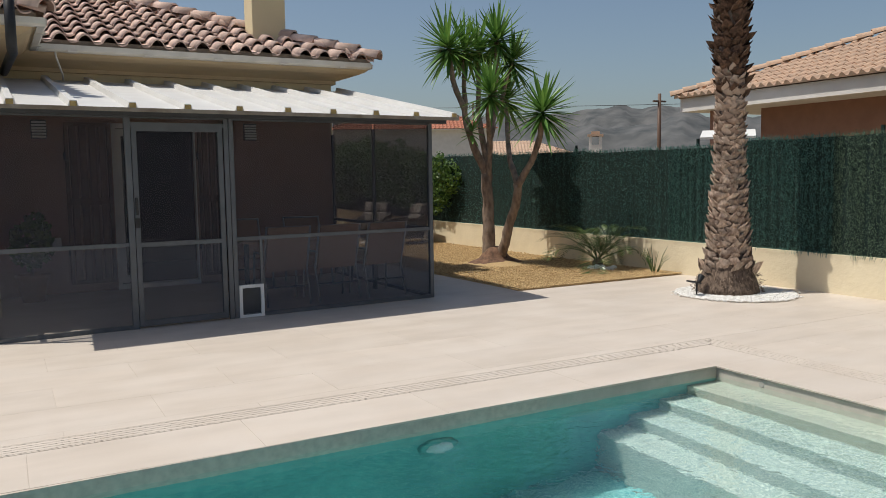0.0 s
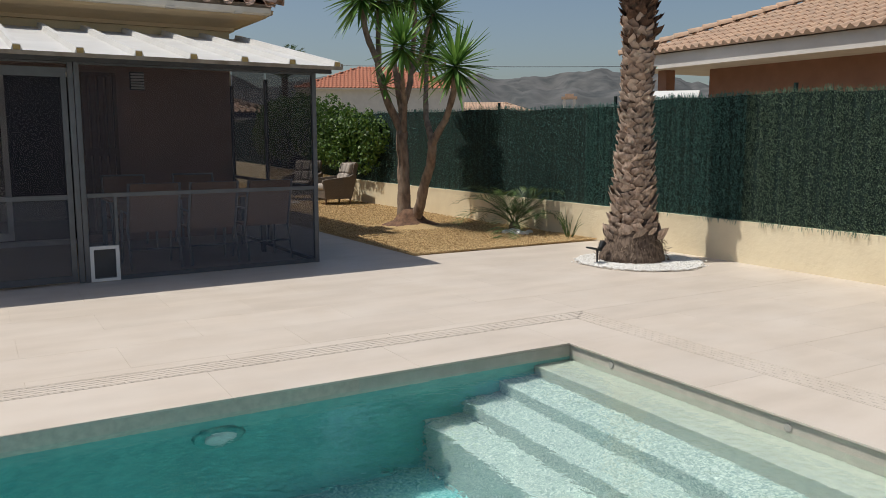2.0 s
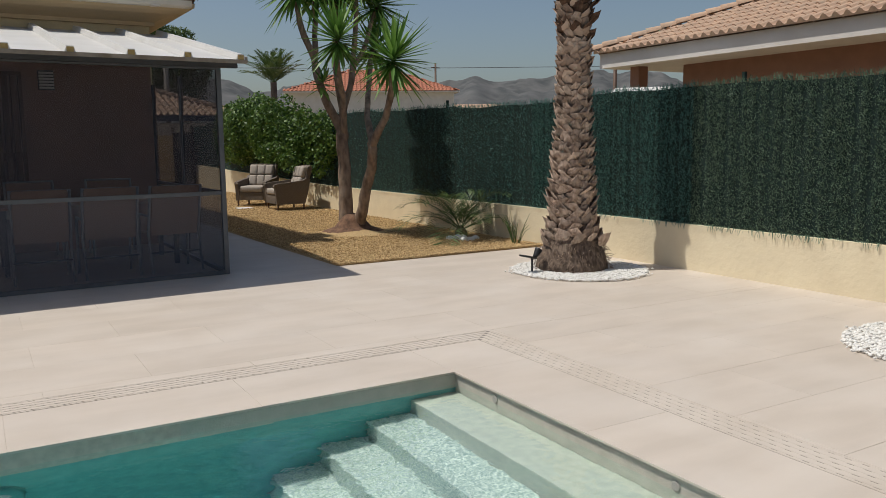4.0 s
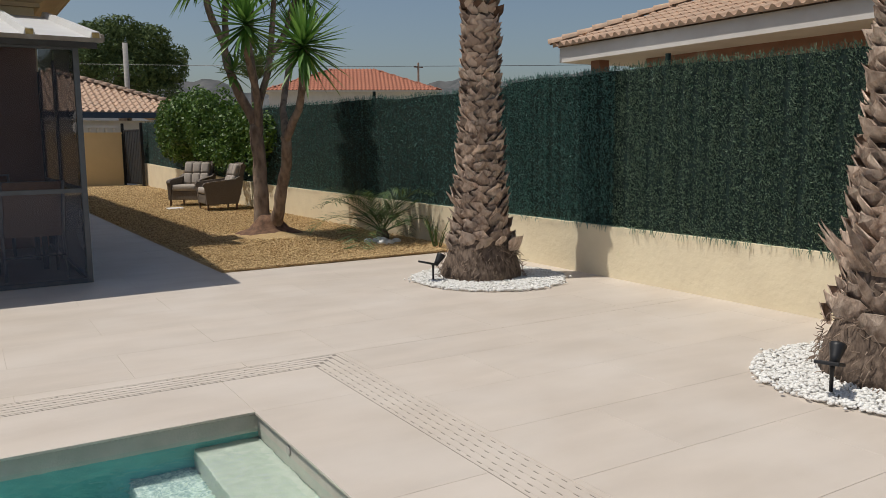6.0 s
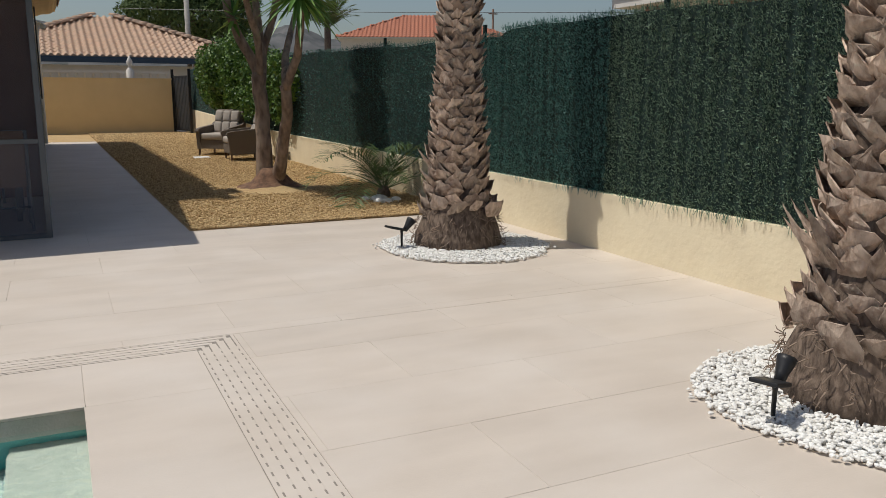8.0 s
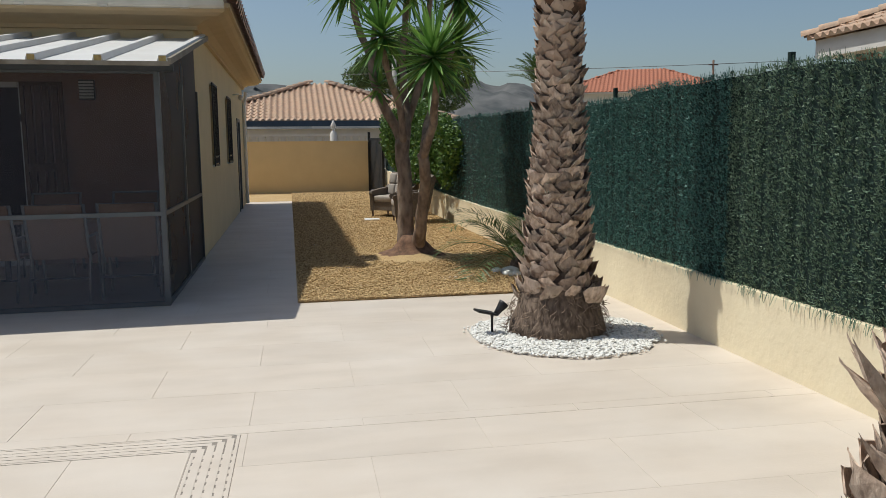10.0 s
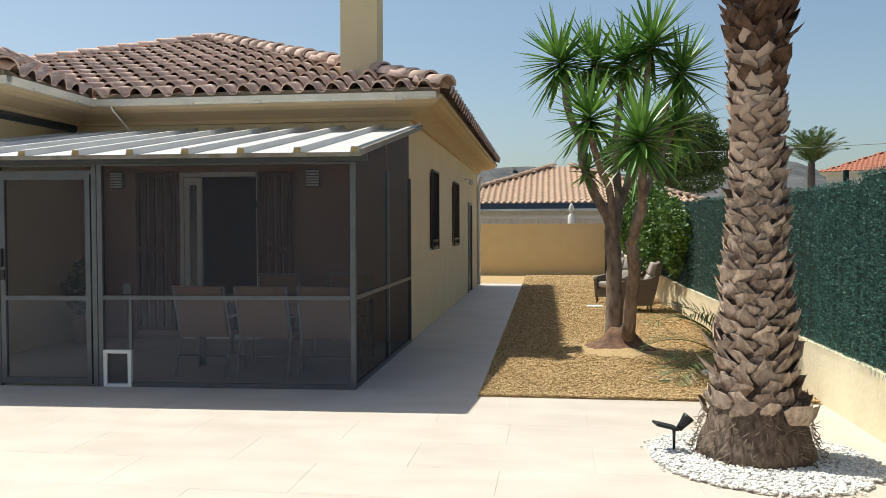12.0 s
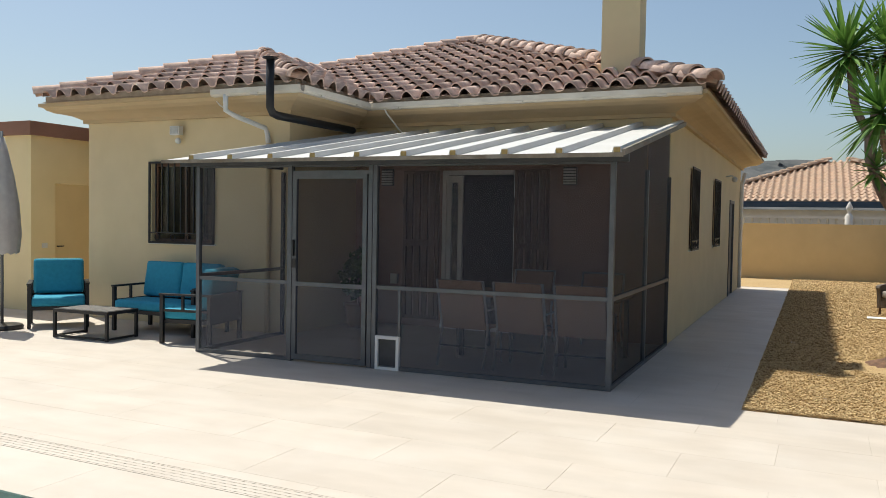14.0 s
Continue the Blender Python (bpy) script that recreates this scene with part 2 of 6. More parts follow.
M = {
    "tile": material("porcelain_paving", (0.605, 0.53, 0.457), (0.545, 0.475, 0.407), 2.6, 0.55, 0.12, 90, stain=(0.66, 0.60, 0.54), stain_scale=1.6, stain_amount=0.5, per_piece=0.025, stretch=(0.5, 1.6, 1)),
    "joint": material("grout", (0.58, 0.505, 0.435), None, 20, 0.9),
    "slot": material("drain_dark", (0.30, 0.265, 0.23), None, 20, 0.9),
    "wall": material("cream_render", (0.74, 0.62, 0.395), (0.70, 0.585, 0.365), 2.5, 0.85, 0.35, 140, stain=(0.64, 0.53, 0.335), stain_scale=1.2, stain_amount=0.35),
    "garden_wall": material("cream_garden_wall", (0.79, 0.695, 0.50), (0.73, 0.635, 0.455), 3, 0.88, 0.55, 20, stain=(0.70, 0.59, 0.41), stain_scale=1.8, stain_amount=0.45),
    "trim_beige": material("dull_beige_metal", (0.30, 0.265, 0.215), (0.20, 0.165, 0.125), 7, 0.55, 0.1, 60, stain=(0.16, 0.11, 0.06), stain_scale=6, stain_amount=0.5),
    "gutter_white": material("cream_plastic", (0.70, 0.66, 0.58), (0.62, 0.58, 0.50), 4, 0.45, 0.05, 60),
    "screen_side": screen_material("dense_insect_screen", (0.024, 0.026, 0.032), 0.66, 0.72),
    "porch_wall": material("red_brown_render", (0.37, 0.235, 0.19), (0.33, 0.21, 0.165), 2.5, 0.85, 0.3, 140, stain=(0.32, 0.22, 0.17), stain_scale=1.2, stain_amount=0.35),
    "annex": material("annex_render", (0.86, 0.715, 0.425), (0.82, 0.68, 0.39), 2, 0.85, 0.3, 120),
    "ochre": material("ochre_render", (0.75, 0.59, 0.325), (0.71, 0.555, 0.30), 2, 0.85, 0.3, 120),
    "white": material("white_paint", (0.78, 0.78, 0.76), (0.72, 0.72, 0.70), 4, 0.5, 0.1, 60),
    # cove: about a quarter darker than the wall render
    "soffit": material("cove_darker", (0.58, 0.45, 0.28), (0.54, 0.42, 0.26), 3, 0.85, 0.2, 120),
    "rooftile": material("clay_tile", (0.83, 0.62, 0.52), (0.66, 0.465, 0.375), 9, 0.85, 0.35, 80, stain=(0.32, 0.22, 0.175), stain_scale=5, stain_amount=0.45, per_piece=0.22),
    "rooftile_pale": material("pale_clay_tile", (0.58, 0.40, 0.28), (0.46, 0.31, 0.22), 7, 0.85, 0.3, 60, stain=(0.34, 0.28, 0.22), stain_scale=4, stain_amount=0.5),
    "rooftile_red": material("red_clay_tile", (0.43, 0.165, 0.095), (0.34, 0.135, 0.085), 5, 0.85, 0.2, 40),
    "mortar": material("mortar", (0.45, 0.36, 0.28), None, 12, 0.95, 0.5, 60),
    "sheet": material("white_roof_sheet", (0.68, 0.67, 0.65), (0.62, 0.61, 0.59), 2, 0.45, 0.05, 40, stain=(0.6, 0.57, 0.52), stain_scale=2.5, stain_amount=0.35),
    "foam": material("yellowed_foam", (0.45, 0.33, 0.13), (0.3, 0.22, 0.09), 25, 0.9, 0.4, 80),
    "alu": material("grey_aluminium", (0.12, 0.13, 0.145), (0.10, 0.11, 0.12), 8, 0.42, 0.05, 60, metal=0.35),
    "alu_dark": material("anthracite_aluminium", (0.06, 0.065, 0.075), (0.05, 0.055, 0.06), 8, 0.45, metal=0.3),
    # bluish tint: the sky's sheen on the mesh, put into its colour
    "screen": screen_material("insect_screen", (0.024, 0.023, 0.034), 0.49, 0.54),
    # lower screens: haze from bright floor and sky is mixed into the colour
    "screen_low": screen_material("hazy_low_screen", (0.085, 0.092, 0.118), 0.48, 0.54),
    "black": material("black_metal", (0.02, 0.02, 0.022), (0.015, 0.015, 0.016), 10, 0.45, 0.05, 80),
    "wood": material("dark_shutter_wood", (0.15, 0.088, 0.058), (0.10, 0.058, 0.038), 14, 0.55, 0.2, 60, stretch=(1, 1, 0.1)),
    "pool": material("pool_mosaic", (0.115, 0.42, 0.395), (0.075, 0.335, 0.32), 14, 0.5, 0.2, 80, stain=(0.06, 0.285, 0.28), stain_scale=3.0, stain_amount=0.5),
    # bright specks in the floor colour stand in for caustic light
    "pool_floor": material("pool_floor_caustics", (0.10, 0.34, 0.35), (0.035, 0.20, 0.225), 34, 0.5, 0.2, 80, stain=(0.48, 0.72, 0.70), stain_scale=38, stain_amount=0.9),
    "lamp_lens": material("pool_lamp", (0.62, 0.70, 0.70), None, 20, 0.4),
    "step_top": material("pool_top_step", (0.43, 0.43, 0.375), (0.36, 0.37, 0.325), 18, 0.6, 0.2, 90),
    # white flecks in the step colour imitate sunlight rippling through the water
    "step": material("pool_step_caustics", (0.34, 0.39, 0.36), (0.18, 0.25, 0.245), 60, 0.6, 0.25, 120, stain=(0.64, 0.67, 0.63), stain_scale=65, stain_amount=1.0),
    "poolband": material("pool_waterline_stone", (0.48, 0.44, 0.39), (0.42, 0.39, 0.34), 12, 0.6, 0.2, 90),
    "water": water_material(),
    "gravel": material("golden_gravel_bed", (0.53, 0.37, 0.185), (0.36, 0.24, 0.11), 55, 0.95, 1.0, 70, stain=(0.54, 0.41, 0.23), stain_scale=1.5, stain_amount=0.4),
    "gravelstone": island_material("golden_gravel", (0.70, 0.52, 0.28), (0.27, 0.17, 0.075), 0.9, 0.2),
    "pebble": island_material("white_pebble", (0.86, 0.85, 0.82), (0.66, 0.64, 0.60), 0.7, 0.3),
    "hedge": island_material("pvc_hedge_blade", (0.20, 0.28, 0.19), (0.033, 0.073, 0.053), 0.5, 0.25),
    "hedge_teal": island_material("pvc_hedge_teal", (0.125, 0.255, 0.22), (0.025, 0.095, 0.086), 0.5, 0.25),
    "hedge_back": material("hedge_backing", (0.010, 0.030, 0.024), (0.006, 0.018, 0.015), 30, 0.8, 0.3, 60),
    "leaf": island_material("bush_leaf", (0.14, 0.235, 0.042), (0.035, 0.085, 0.016), 0.5, 0.4, 0.25),
    "pine": island_material("pine_needles", (0.15, 0.20, 0.07), (0.045, 0.08, 0.03), 0.7, 0.2, 0.1),
    "yucca": island_material("yucca_leaf", (0.20, 0.36, 0.075), (0.06, 0.155, 0.03), 0.42, 0.5, 0.22),
    "frond": island_material("palm_frond", (0.11, 0.17, 0.05), (0.05, 0.09, 0.025), 0.45, 0.4, 0.2),
    "bark": material("yucca_bark", (0.34, 0.24, 0.178), (0.15, 0.104, 0.077), 16, 0.9, 0.8, 50, stain=(0.45, 0.36, 0.28), stain_scale=5, stain_amount=0.5, stretch=(1, 1, 0.4)),
    "boot": material("palm_boot", (0.60, 0.465, 0.365), (0.28, 0.195, 0.145), 26, 0.9, 1.0, 60, stain=(0.55, 0.45, 0.37), stain_scale=9, stain_amount=0.6, per_piece=0.36, stretch=(1, 1, 0.5)),
    "boot_mass": island_material("palm_boot_mass", (0.62, 0.48, 0.38), (0.28, 0.195, 0.145), 0.9, 0.2),
    "root_fibre": material("palm_root_fibre", (0.30, 0.225, 0.17), (0.15, 0.108, 0.082), 20, 0.95, 0.5, 60),
    "pebble_bed": material("pebble_bed", (0.62, 0.60, 0.56), (0.45, 0.43, 0.40), 60, 0.9),
    "boot_dark": material("palm_boot_dark", (0.20, 0.115, 0.075), (0.085, 0.05, 0.032), 20, 0.95, 0.8, 60, per_piece=0.35),
    "fibre": material("palm_fibre", (0.21, 0.155, 0.118), (0.085, 0.06, 0.045), 35, 0.95, 1.0, 60, stretch=(1, 1, 0.4)),
    "wicker": material("grey_wicker", (0.20, 0.165, 0.135), (0.10, 0.08, 0.065), 60, 0.75, 0.8, 90, stretch=(1, 1, 3)),
    "cushion": material("taupe_cushion", (0.40, 0.35, 0.31), (0.35, 0.31, 0.27), 20, 0.9, 0.2, 200),
    "teal": material("turquoise_cushion", (0.04, 0.315, 0.46), (0.035, 0.28, 0.41), 20, 0.85, 0.15, 200),
    "sling": material("brown_sling", (0.36, 0.235, 0.17), (0.30, 0.19, 0.14), 40, 0.8, 0.1, 200),
    "canvas": material("grey_canvas", (0.58, 0.55, 0.52), (0.5, 0.47, 0.45), 8, 0.9, 0.2, 60),
    "alu_light": material("pale_aluminium", (0.34, 0.34, 0.35), (0.28, 0.28, 0.29), 8, 0.45, 0.05, 60, metal=0.3),
    "glass": glass_material("window_glass"),
    # near-black colour puts the rooms' darkness into their walls and floor
    "dark_room": material("interior_shade", (0.045, 0.042, 0.045), None, 3, 0.9),
    "terracotta": material("terracotta_render", (0.31, 0.165, 0.115), (0.27, 0.145, 0.10), 3, 0.85, 0.2, 100),
    "pink_white": material("white_render", (0.70, 0.66, 0.62), (0.64, 0.60, 0.56), 2, 0.85, 0.2, 80),
    "root": material("yucca_root", (0.24, 0.135, 0.085), (0.12, 0.07, 0.048), 14, 0.95, 0.8, 50),
    "clay": material("clay_pot", (0.30, 0.16, 0.10), (0.25, 0.13, 0.08), 12, 0.85, 0.2, 60),
    "earth": material("dry_earth", (0.34, 0.26, 0.17), (0.24, 0.2, 0.13), 0.08, 0.95, stain=(0.14, 0.16, 0.08), stain_scale=0.03, stain_amount=0.6),
    # grey of the hills has the haze of distance painted in
    "hill": material("hazed_scrub_hill", (0.125, 0.125, 0.125), (0.055, 0.062, 0.064), 0.03, 1.0, stain=(0.14, 0.135, 0.13), stain_scale=0.02, stain_amount=0.6),
    "blue": material("blue_gutter", (0.035, 0.06, 0.10), None, 5, 0.5),
    "concrete": material("concrete_post", (0.40, 0.38, 0.35), None, 8, 0.9, 0.3, 60),
    "rattan_top": material("grey_slat_top", (0.17, 0.155, 0.145), (0.13, 0.12, 0.11), 20, 0.6, 0.1, 80),
    "bulb": material("frosted_lens", (0.6, 0.6, 0.58), None, 20, 0.3),
}


# ---- helpers for building ----
def link_mesh(name, bm, mat, parent=None, label="", smooth=False, at=None):
    me = bpy.data.meshes.new(name)
    bm.normal_update()
    if smooth:
        for f in bm.faces:
            f.smooth = True
    bm.to_mesh(me)
    bm.free()
    me.materials.append(M[mat])
    ob = new(name, me)
    if parent:
        ob.parent = parent
    if at is not None:
        ob.matrix_basis = at
    if label:
        ob["label"] = label
    return ob


def part(name, bm, mat, parent, label="", smooth=False, at=None):
    return link_mesh(name, bm, mat, parent, label, smooth, at)


def thing(name, label, category, at=None, group="", kind=""):
    ob = new(name)
    ob.empty_display_size = 0.2
    if at is not None:
        ob.matrix_basis = at
    return tagged(ob, label, category, group, kind)


def structure(name, bm, mat, label, category):
    return tagged(link_mesh(name, bm, mat), label, category, "", "structure")


def box(bm, x0, x1, y0, y1, z0, z1, bevel=0.0, m=None):
    r = bmesh.ops.create_cube(bm, size=1.0)
    vs = r["verts"]
    for v in vs:
        v.co = Vector(((x0 + x1) / 2 + v.co.x * (x1 - x0), (y0 + y1) / 2 + v.co.y * (y1 - y0), (z0 + z1) / 2 + v.co.z * (z1 - z0)))
        if m is not None:
            v.co = m @ v.co
    if bevel:
        es = list({e for v in vs for e in v.link_edges})
        bmesh.ops.bevel(bm, geom=es, offset=bevel, segments=2, affect="EDGES", profile=0.6)
    return bm


def boxes(*items, bevel=0.0):
    bm = bmesh.new()
    for it in items:
        box(bm, *it, bevel=bevel)
    return bm


def prism(bm, outline, axis, a, b):
    """An outline of (u, v) drawn out along an axis from a to b."""
    def place(u, v, w):
        return {"x": (w, u, v), "y": (u, w, v), "z": (u, v, w)}[axis]
    lo = [bm.verts.new(place(u, v, a)) for u, v in outline]
    hi = [bm.verts.new(place(u, v, b)) for u, v in outline]
    k = len(outline)
    for i in range(k):
        bm.faces.new((lo[i], lo[(i + 1) % k], hi[(i + 1) % k], hi[i]))
    bm.faces.new(lo[::-1])
    bm.faces.new(hi)
    bmesh.ops.recalc_face_normals(bm, faces=bm.faces)
    return bm


def tube(bm, points, radii, sides=8, caps=True):
    """A tapered tube along points."""
    pts = [Vector(p) for p in points]
    if not hasattr(radii, "__len__"):
        radii = [radii] * len(pts)
    rings, q, last = [], None, None
    for i, p in enumerate(pts):
        d = (pts[min(i + 1, len(pts) - 1)] - pts[max(i - 1, 0)]).normalized()
        q = d.to_track_quat("Z", "Y") if q is None else last.rotation_difference(d) @ q
        last = d
        rings.append([bm.verts.new(p + q @ Vector((math.cos(a) * radii[i], math.sin(a) * radii[i], 0)))
                      for a in (2 * math.pi * k / sides for k in range(sides))])
    for r0, r1 in zip(rings, rings[1:]):
        for k in range(sides):
            bm.faces.new((r0[k], r0[(k + 1) % sides], r1[(k + 1) % sides], r1[k]))
    if caps:
        bm.faces.new(rings[0][::-1])
        bm.faces.new(rings[-1])
    return bm


def lathe(bm, profile, sides=24, centre=(0, 0)):
    rings = [[bm.verts.new((centre[0] + r * math.cos(2 * math.pi * k / sides), centre[1] + r * math.sin(2 * math.pi * k / sides), z)) for k in range(sides)] for r, z in profile]
    for r0, r1 in zip(rings, rings[1:]):
        for k in range(sides):
            bm.faces.new((r0[k], r0[(k + 1) % sides], r1[(k + 1) % sides], r1[k]))
    bm.faces.new(rings[0][::-1])
    bm.faces.new(rings[-1])
    return bm


def raw(name, verts, faces, mat, parent=None):
    """A joined mesh straight from arrays."""
    me = bpy.data.meshes.new(name)
    me.from_pydata([tuple(v) for v in verts], [], faces)
    me.materials.append(M[mat])
    ob = new(name, me)
    if parent:
        ob.parent = parent
    return ob


def piece_mesh(name, bm, mat, smooth=False):
    me = bpy.data.meshes.new(name)
    bm.normal_update()
    if smooth:
        for f in bm.faces:
            f.smooth = True
    bm.to_mesh(me)
    bm.free()
    me.materials.append(M[mat])
    return me


def piece(name, me, parent, m):
    ob = new(name, me)
    ob.parent = parent
    ob.matrix_basis = m
    return ob


rng = np.random.default_rng(7)

# ---- ground and setting ----
POOL_X0, POOL_X1, POOL_Y0, POOL_Y1, WATER = -3.2, 5.445, 1.0, 4.385, -0.085
DECK_Y1, PATH_X1, WALL_X, FAR_Y = 8.65, 6.54, 9.53, 27.5
WEST, SOUTH = -9.0, -5.0
# the pool and its paving are turned a little against the house
POOL_TURN = Matrix.Translation((POOL_X1, POOL_Y1, 0)) @ Matrix.Rotation(radians(-0.7), 4, "Z") @ Matrix.Translation((-POOL_X1, -POOL_Y1, 0))

# open land all round, a sheet with a hole for the plot
bm = bmesh.new()
outer = [(-4000, -4000), (4000, -4000), (4000, 4000), (-4000, 4000)]
inner = [(WEST, SOUTH), (9.8, SOUTH), (9.8, 60), (WEST, 60)]
vo = [bm.verts.new((x, y, -0.3)) for x, y in outer]
vi = [bm.verts.new((x, y, -0.3)) for x, y in inner]
for i in range(4):
    bm.faces.new((vo[i], vo[(i + 1) % 4], vi[(i + 1) % 4], vi[i]))
bm.faces.new([bm.verts.new((x, y, -0.3)) for x, y in ((WEST, 27.8), (9.8, 27.8), (9.8, 60), (WEST, 60))])
structure("ground", bm, "earth", "dry brown earth with scrub beyond the garden", "ground")

# grout bed under the paving, round the pool
bed = boxes((WEST, 9.5, POOL_Y1 + 0.02, 23.6, -0.16, -0.0026), (POOL_X1 + 0.02, 9.5, SOUTH, POOL_Y1 + 0.02, -0.16, -0.0026),
            (WEST, POOL_X1 + 0.02, SOUTH, POOL_Y0 - 0.02, -0.16, -0.0026), (WEST, POOL_X0 - 0.02, POOL_Y0 - 0.02, POOL_Y1 + 0.02, -0.16, -0.0026))
deck = structure("floor", bed, "joint", "pale beige stone-look paving round the pool", "paving")

# gravel bed
gb = bmesh.new()
nx, ny = 30, 150
gv = {}
for i in range(nx + 1):
    for j in range(ny + 1):
        x, y = PATH_X1 + (WALL_X - PATH_X1) * i / nx, DECK_Y1 + (FAR_Y - DECK_Y1) * j / ny
        edge = min(1.0, min(x - PATH_X1, y - DECK_Y1) / 0.15)
        mound = 0.09 * math.exp(-((x - 8.1) ** 2 + (y - 11.55) ** 2) / 0.16)
        gv[i, j] = gb.verts.new((x, y, 0.0 + edge * (0.008 + 0.018 * noise.noise((x * 3, y * 3, 0))) + mound))
for i in range(nx):
    for j in range(ny):
        gb.faces.new((gv[i, j], gv[i + 1, j], gv[i + 1, j + 1], gv[i, j + 1]))
gravel_bed = structure("ground_gravel", gb, "gravel", "golden gravel bed along the garden wall", "gravel")
structure("ground_back", boxes((-9.0, PATH_X1, 23.6, FAR_Y, -0.16, 0.0)), "gravel", "golden gravel behind the house", "gravel")

# garden wall
gw = bmesh.new()
prism(gw, [(SOUTH, -0.3), (28.0, -0.3), (28.0, 0.75), (24.0, 0.66), (16.0, 0.5), (SOUTH, 0.47)], "x", WALL_X, WALL_X + 0.2)
structure("wall_east", gw, "garden_wall", "low cream rendered garden wall under the green fence", "garden wall")
structure("wall_north", boxes((5.12, 9.05, FAR_Y, FAR_Y + 0.2, -0.2, 1.62), (5.1, 9.07, FAR_Y - 0.02, FAR_Y + 0.22, 1.62, 1.67)), "ochre", "ochre rendered wall at the end of the garden", "garden wall")
structure("wall_north_2", boxes((WEST, 5.12, FAR_Y, FAR_Y + 0.2, -0.2, 1.62)), "ochre", "ochre rendered boundary wall behind the house", "garden wall")
structure("wall_west", boxes((WEST - 0.2, WEST, SOUTH - 0.2, FAR_Y + 0.2, -0.3, 1.9)), "garden_wall", "cream rendered boundary wall", "garden wall")
structure("wall_south", boxes((WEST, 9.73, SOUTH - 0.2, SOUTH, -0.3, 1.9)), "garden_wall", "cream rendered boundary wall", "garden wall")

# pool shell
shell = thing("pool", "rectangular swimming pool with turquoise water and wide steps", "swimming pool", POOL_TURN, kind="structure")
B = -1.5
part("pool_wall", boxes((POOL_X0 - 0.15, POOL_X1 + 0.15, POOL_Y1 + 0.006, POOL_Y1 + 0.15, B, -0.14)), "pool", shell)
part("pool_wall", boxes((POOL_X0 - 0.15, POOL_X1 + 0.15, POOL_Y0 - 0.15, POOL_Y0, B, -0.14)), "pool", shell)
part("pool_wall", boxes((POOL_X1 + 0.006, POOL_X1 + 0.15, POOL_Y0, POOL_Y1, B, -0.14)), "pool", shell)
part("pool_wall", boxes((POOL_X0 - 0.15, POOL_X0, POOL_Y0, POOL_Y1, B, -0.14)), "pool", shell)
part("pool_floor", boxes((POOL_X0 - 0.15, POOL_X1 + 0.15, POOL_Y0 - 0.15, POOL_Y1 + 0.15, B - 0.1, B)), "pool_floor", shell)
part("waterline_band", boxes((POOL_X0, POOL_X1, POOL_Y1, POOL_Y1 + 0.12, -0.14, -0.02)), "poolband", shell, "grey stone band at the waterline")
part("waterline_band", boxes((POOL_X1, POOL_X1 + 0.12, POOL_Y0, POOL_Y1, -0.215, -0.02)), "poolband", shell)
part("waterline_band", boxes((POOL_X0, POOL_X1, POOL_Y0 - 0.12, POOL_Y0, -0.14, -0.02)), "poolband", shell)
part("waterline_band", boxes((POOL_X0 - 0.12, POOL_X0, POOL_Y0, POOL_Y1, -0.14, -0.02)), "poolband", shell)
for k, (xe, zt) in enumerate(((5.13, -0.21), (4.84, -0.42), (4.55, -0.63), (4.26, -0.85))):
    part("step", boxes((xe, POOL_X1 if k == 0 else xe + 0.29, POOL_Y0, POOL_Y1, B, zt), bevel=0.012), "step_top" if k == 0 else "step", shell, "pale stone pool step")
for y in (3.95, 2.6):
    bm = bmesh.new()
    lathe(bm, [(0.001, 0.006), (0.018, 0.006), (0.024, 0.003), (0.024, 0.0)], 16)
    part("jet", bm, "concrete", shell, "white water inlet", at=pose(POOL_X1 - 0.002, y, -0.06, 0, -90, 0))
bm = bmesh.new()
lathe(bm, [(0.001, 0.03), (0.1, 0.035), (0.13, 0.025), (0.15, 0.0)], 28)
lamp = part("pool_light", bm, "pool", shell, "round underwater lamp", smooth=True, at=pose(2.95, POOL_Y1 + 0.004, -0.44, 90, 0, 0))
bm = bmesh.new()
lathe(bm, [(0.092, 0.030), (0.088, 0.044), (0.05, 0.052), (0.002, 0.054)], 28)
part("lens", bm, "lamp_lens", lamp, "pale glass lens", smooth=True)
bm = bmesh.new()
bmesh.ops.create_grid(bm, x_segments=2, y_segments=2, size=0.5)
for v in bm.verts:
    v.co = Vector((POOL_X0 + (v.co.x + 0.5) * (POOL_X1 - POOL_X0), POOL_Y0 + (v.co.y + 0.5) * (POOL_Y1 - POOL_Y0), WATER))
water = tagged(link_mesh("water", bm, "water"), "clear rippled turquoise pool water", "water", "", "structure")
water.visible_shadow = False
water.matrix_basis = POOL_TURN

# ---- the house ----
SX, FY, LY = 5.34, 12.05, 10.3      # side wall, front wall of the main part, front wall of the west part
LX0, LX1, NY = -3.15, 0.6, 22.9
TOP = 3.02
DX0, DX1, DZ1 = 2.07, 3.21, 2.32     # garden door
house = thing("house", "single-storey cream rendered bungalow with clay-tiled hip roof", "house", pose(0, 0, 0), kind="structure")
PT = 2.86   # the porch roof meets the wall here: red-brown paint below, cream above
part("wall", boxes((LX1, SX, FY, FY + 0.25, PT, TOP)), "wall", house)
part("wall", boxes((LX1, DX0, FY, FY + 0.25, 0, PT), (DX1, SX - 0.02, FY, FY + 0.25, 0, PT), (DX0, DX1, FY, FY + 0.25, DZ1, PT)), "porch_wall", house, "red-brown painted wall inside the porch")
part("wall", boxes((SX - 0.02, SX, FY, FY + 0.25, 0, PT)), "wall", house)
W1, W2, SD = (13.95, 14.72, 1.21, 2.45), (17.0, 17.9, 1.2, 2.43), (20.2, 21.2, 0.02, 2.15)
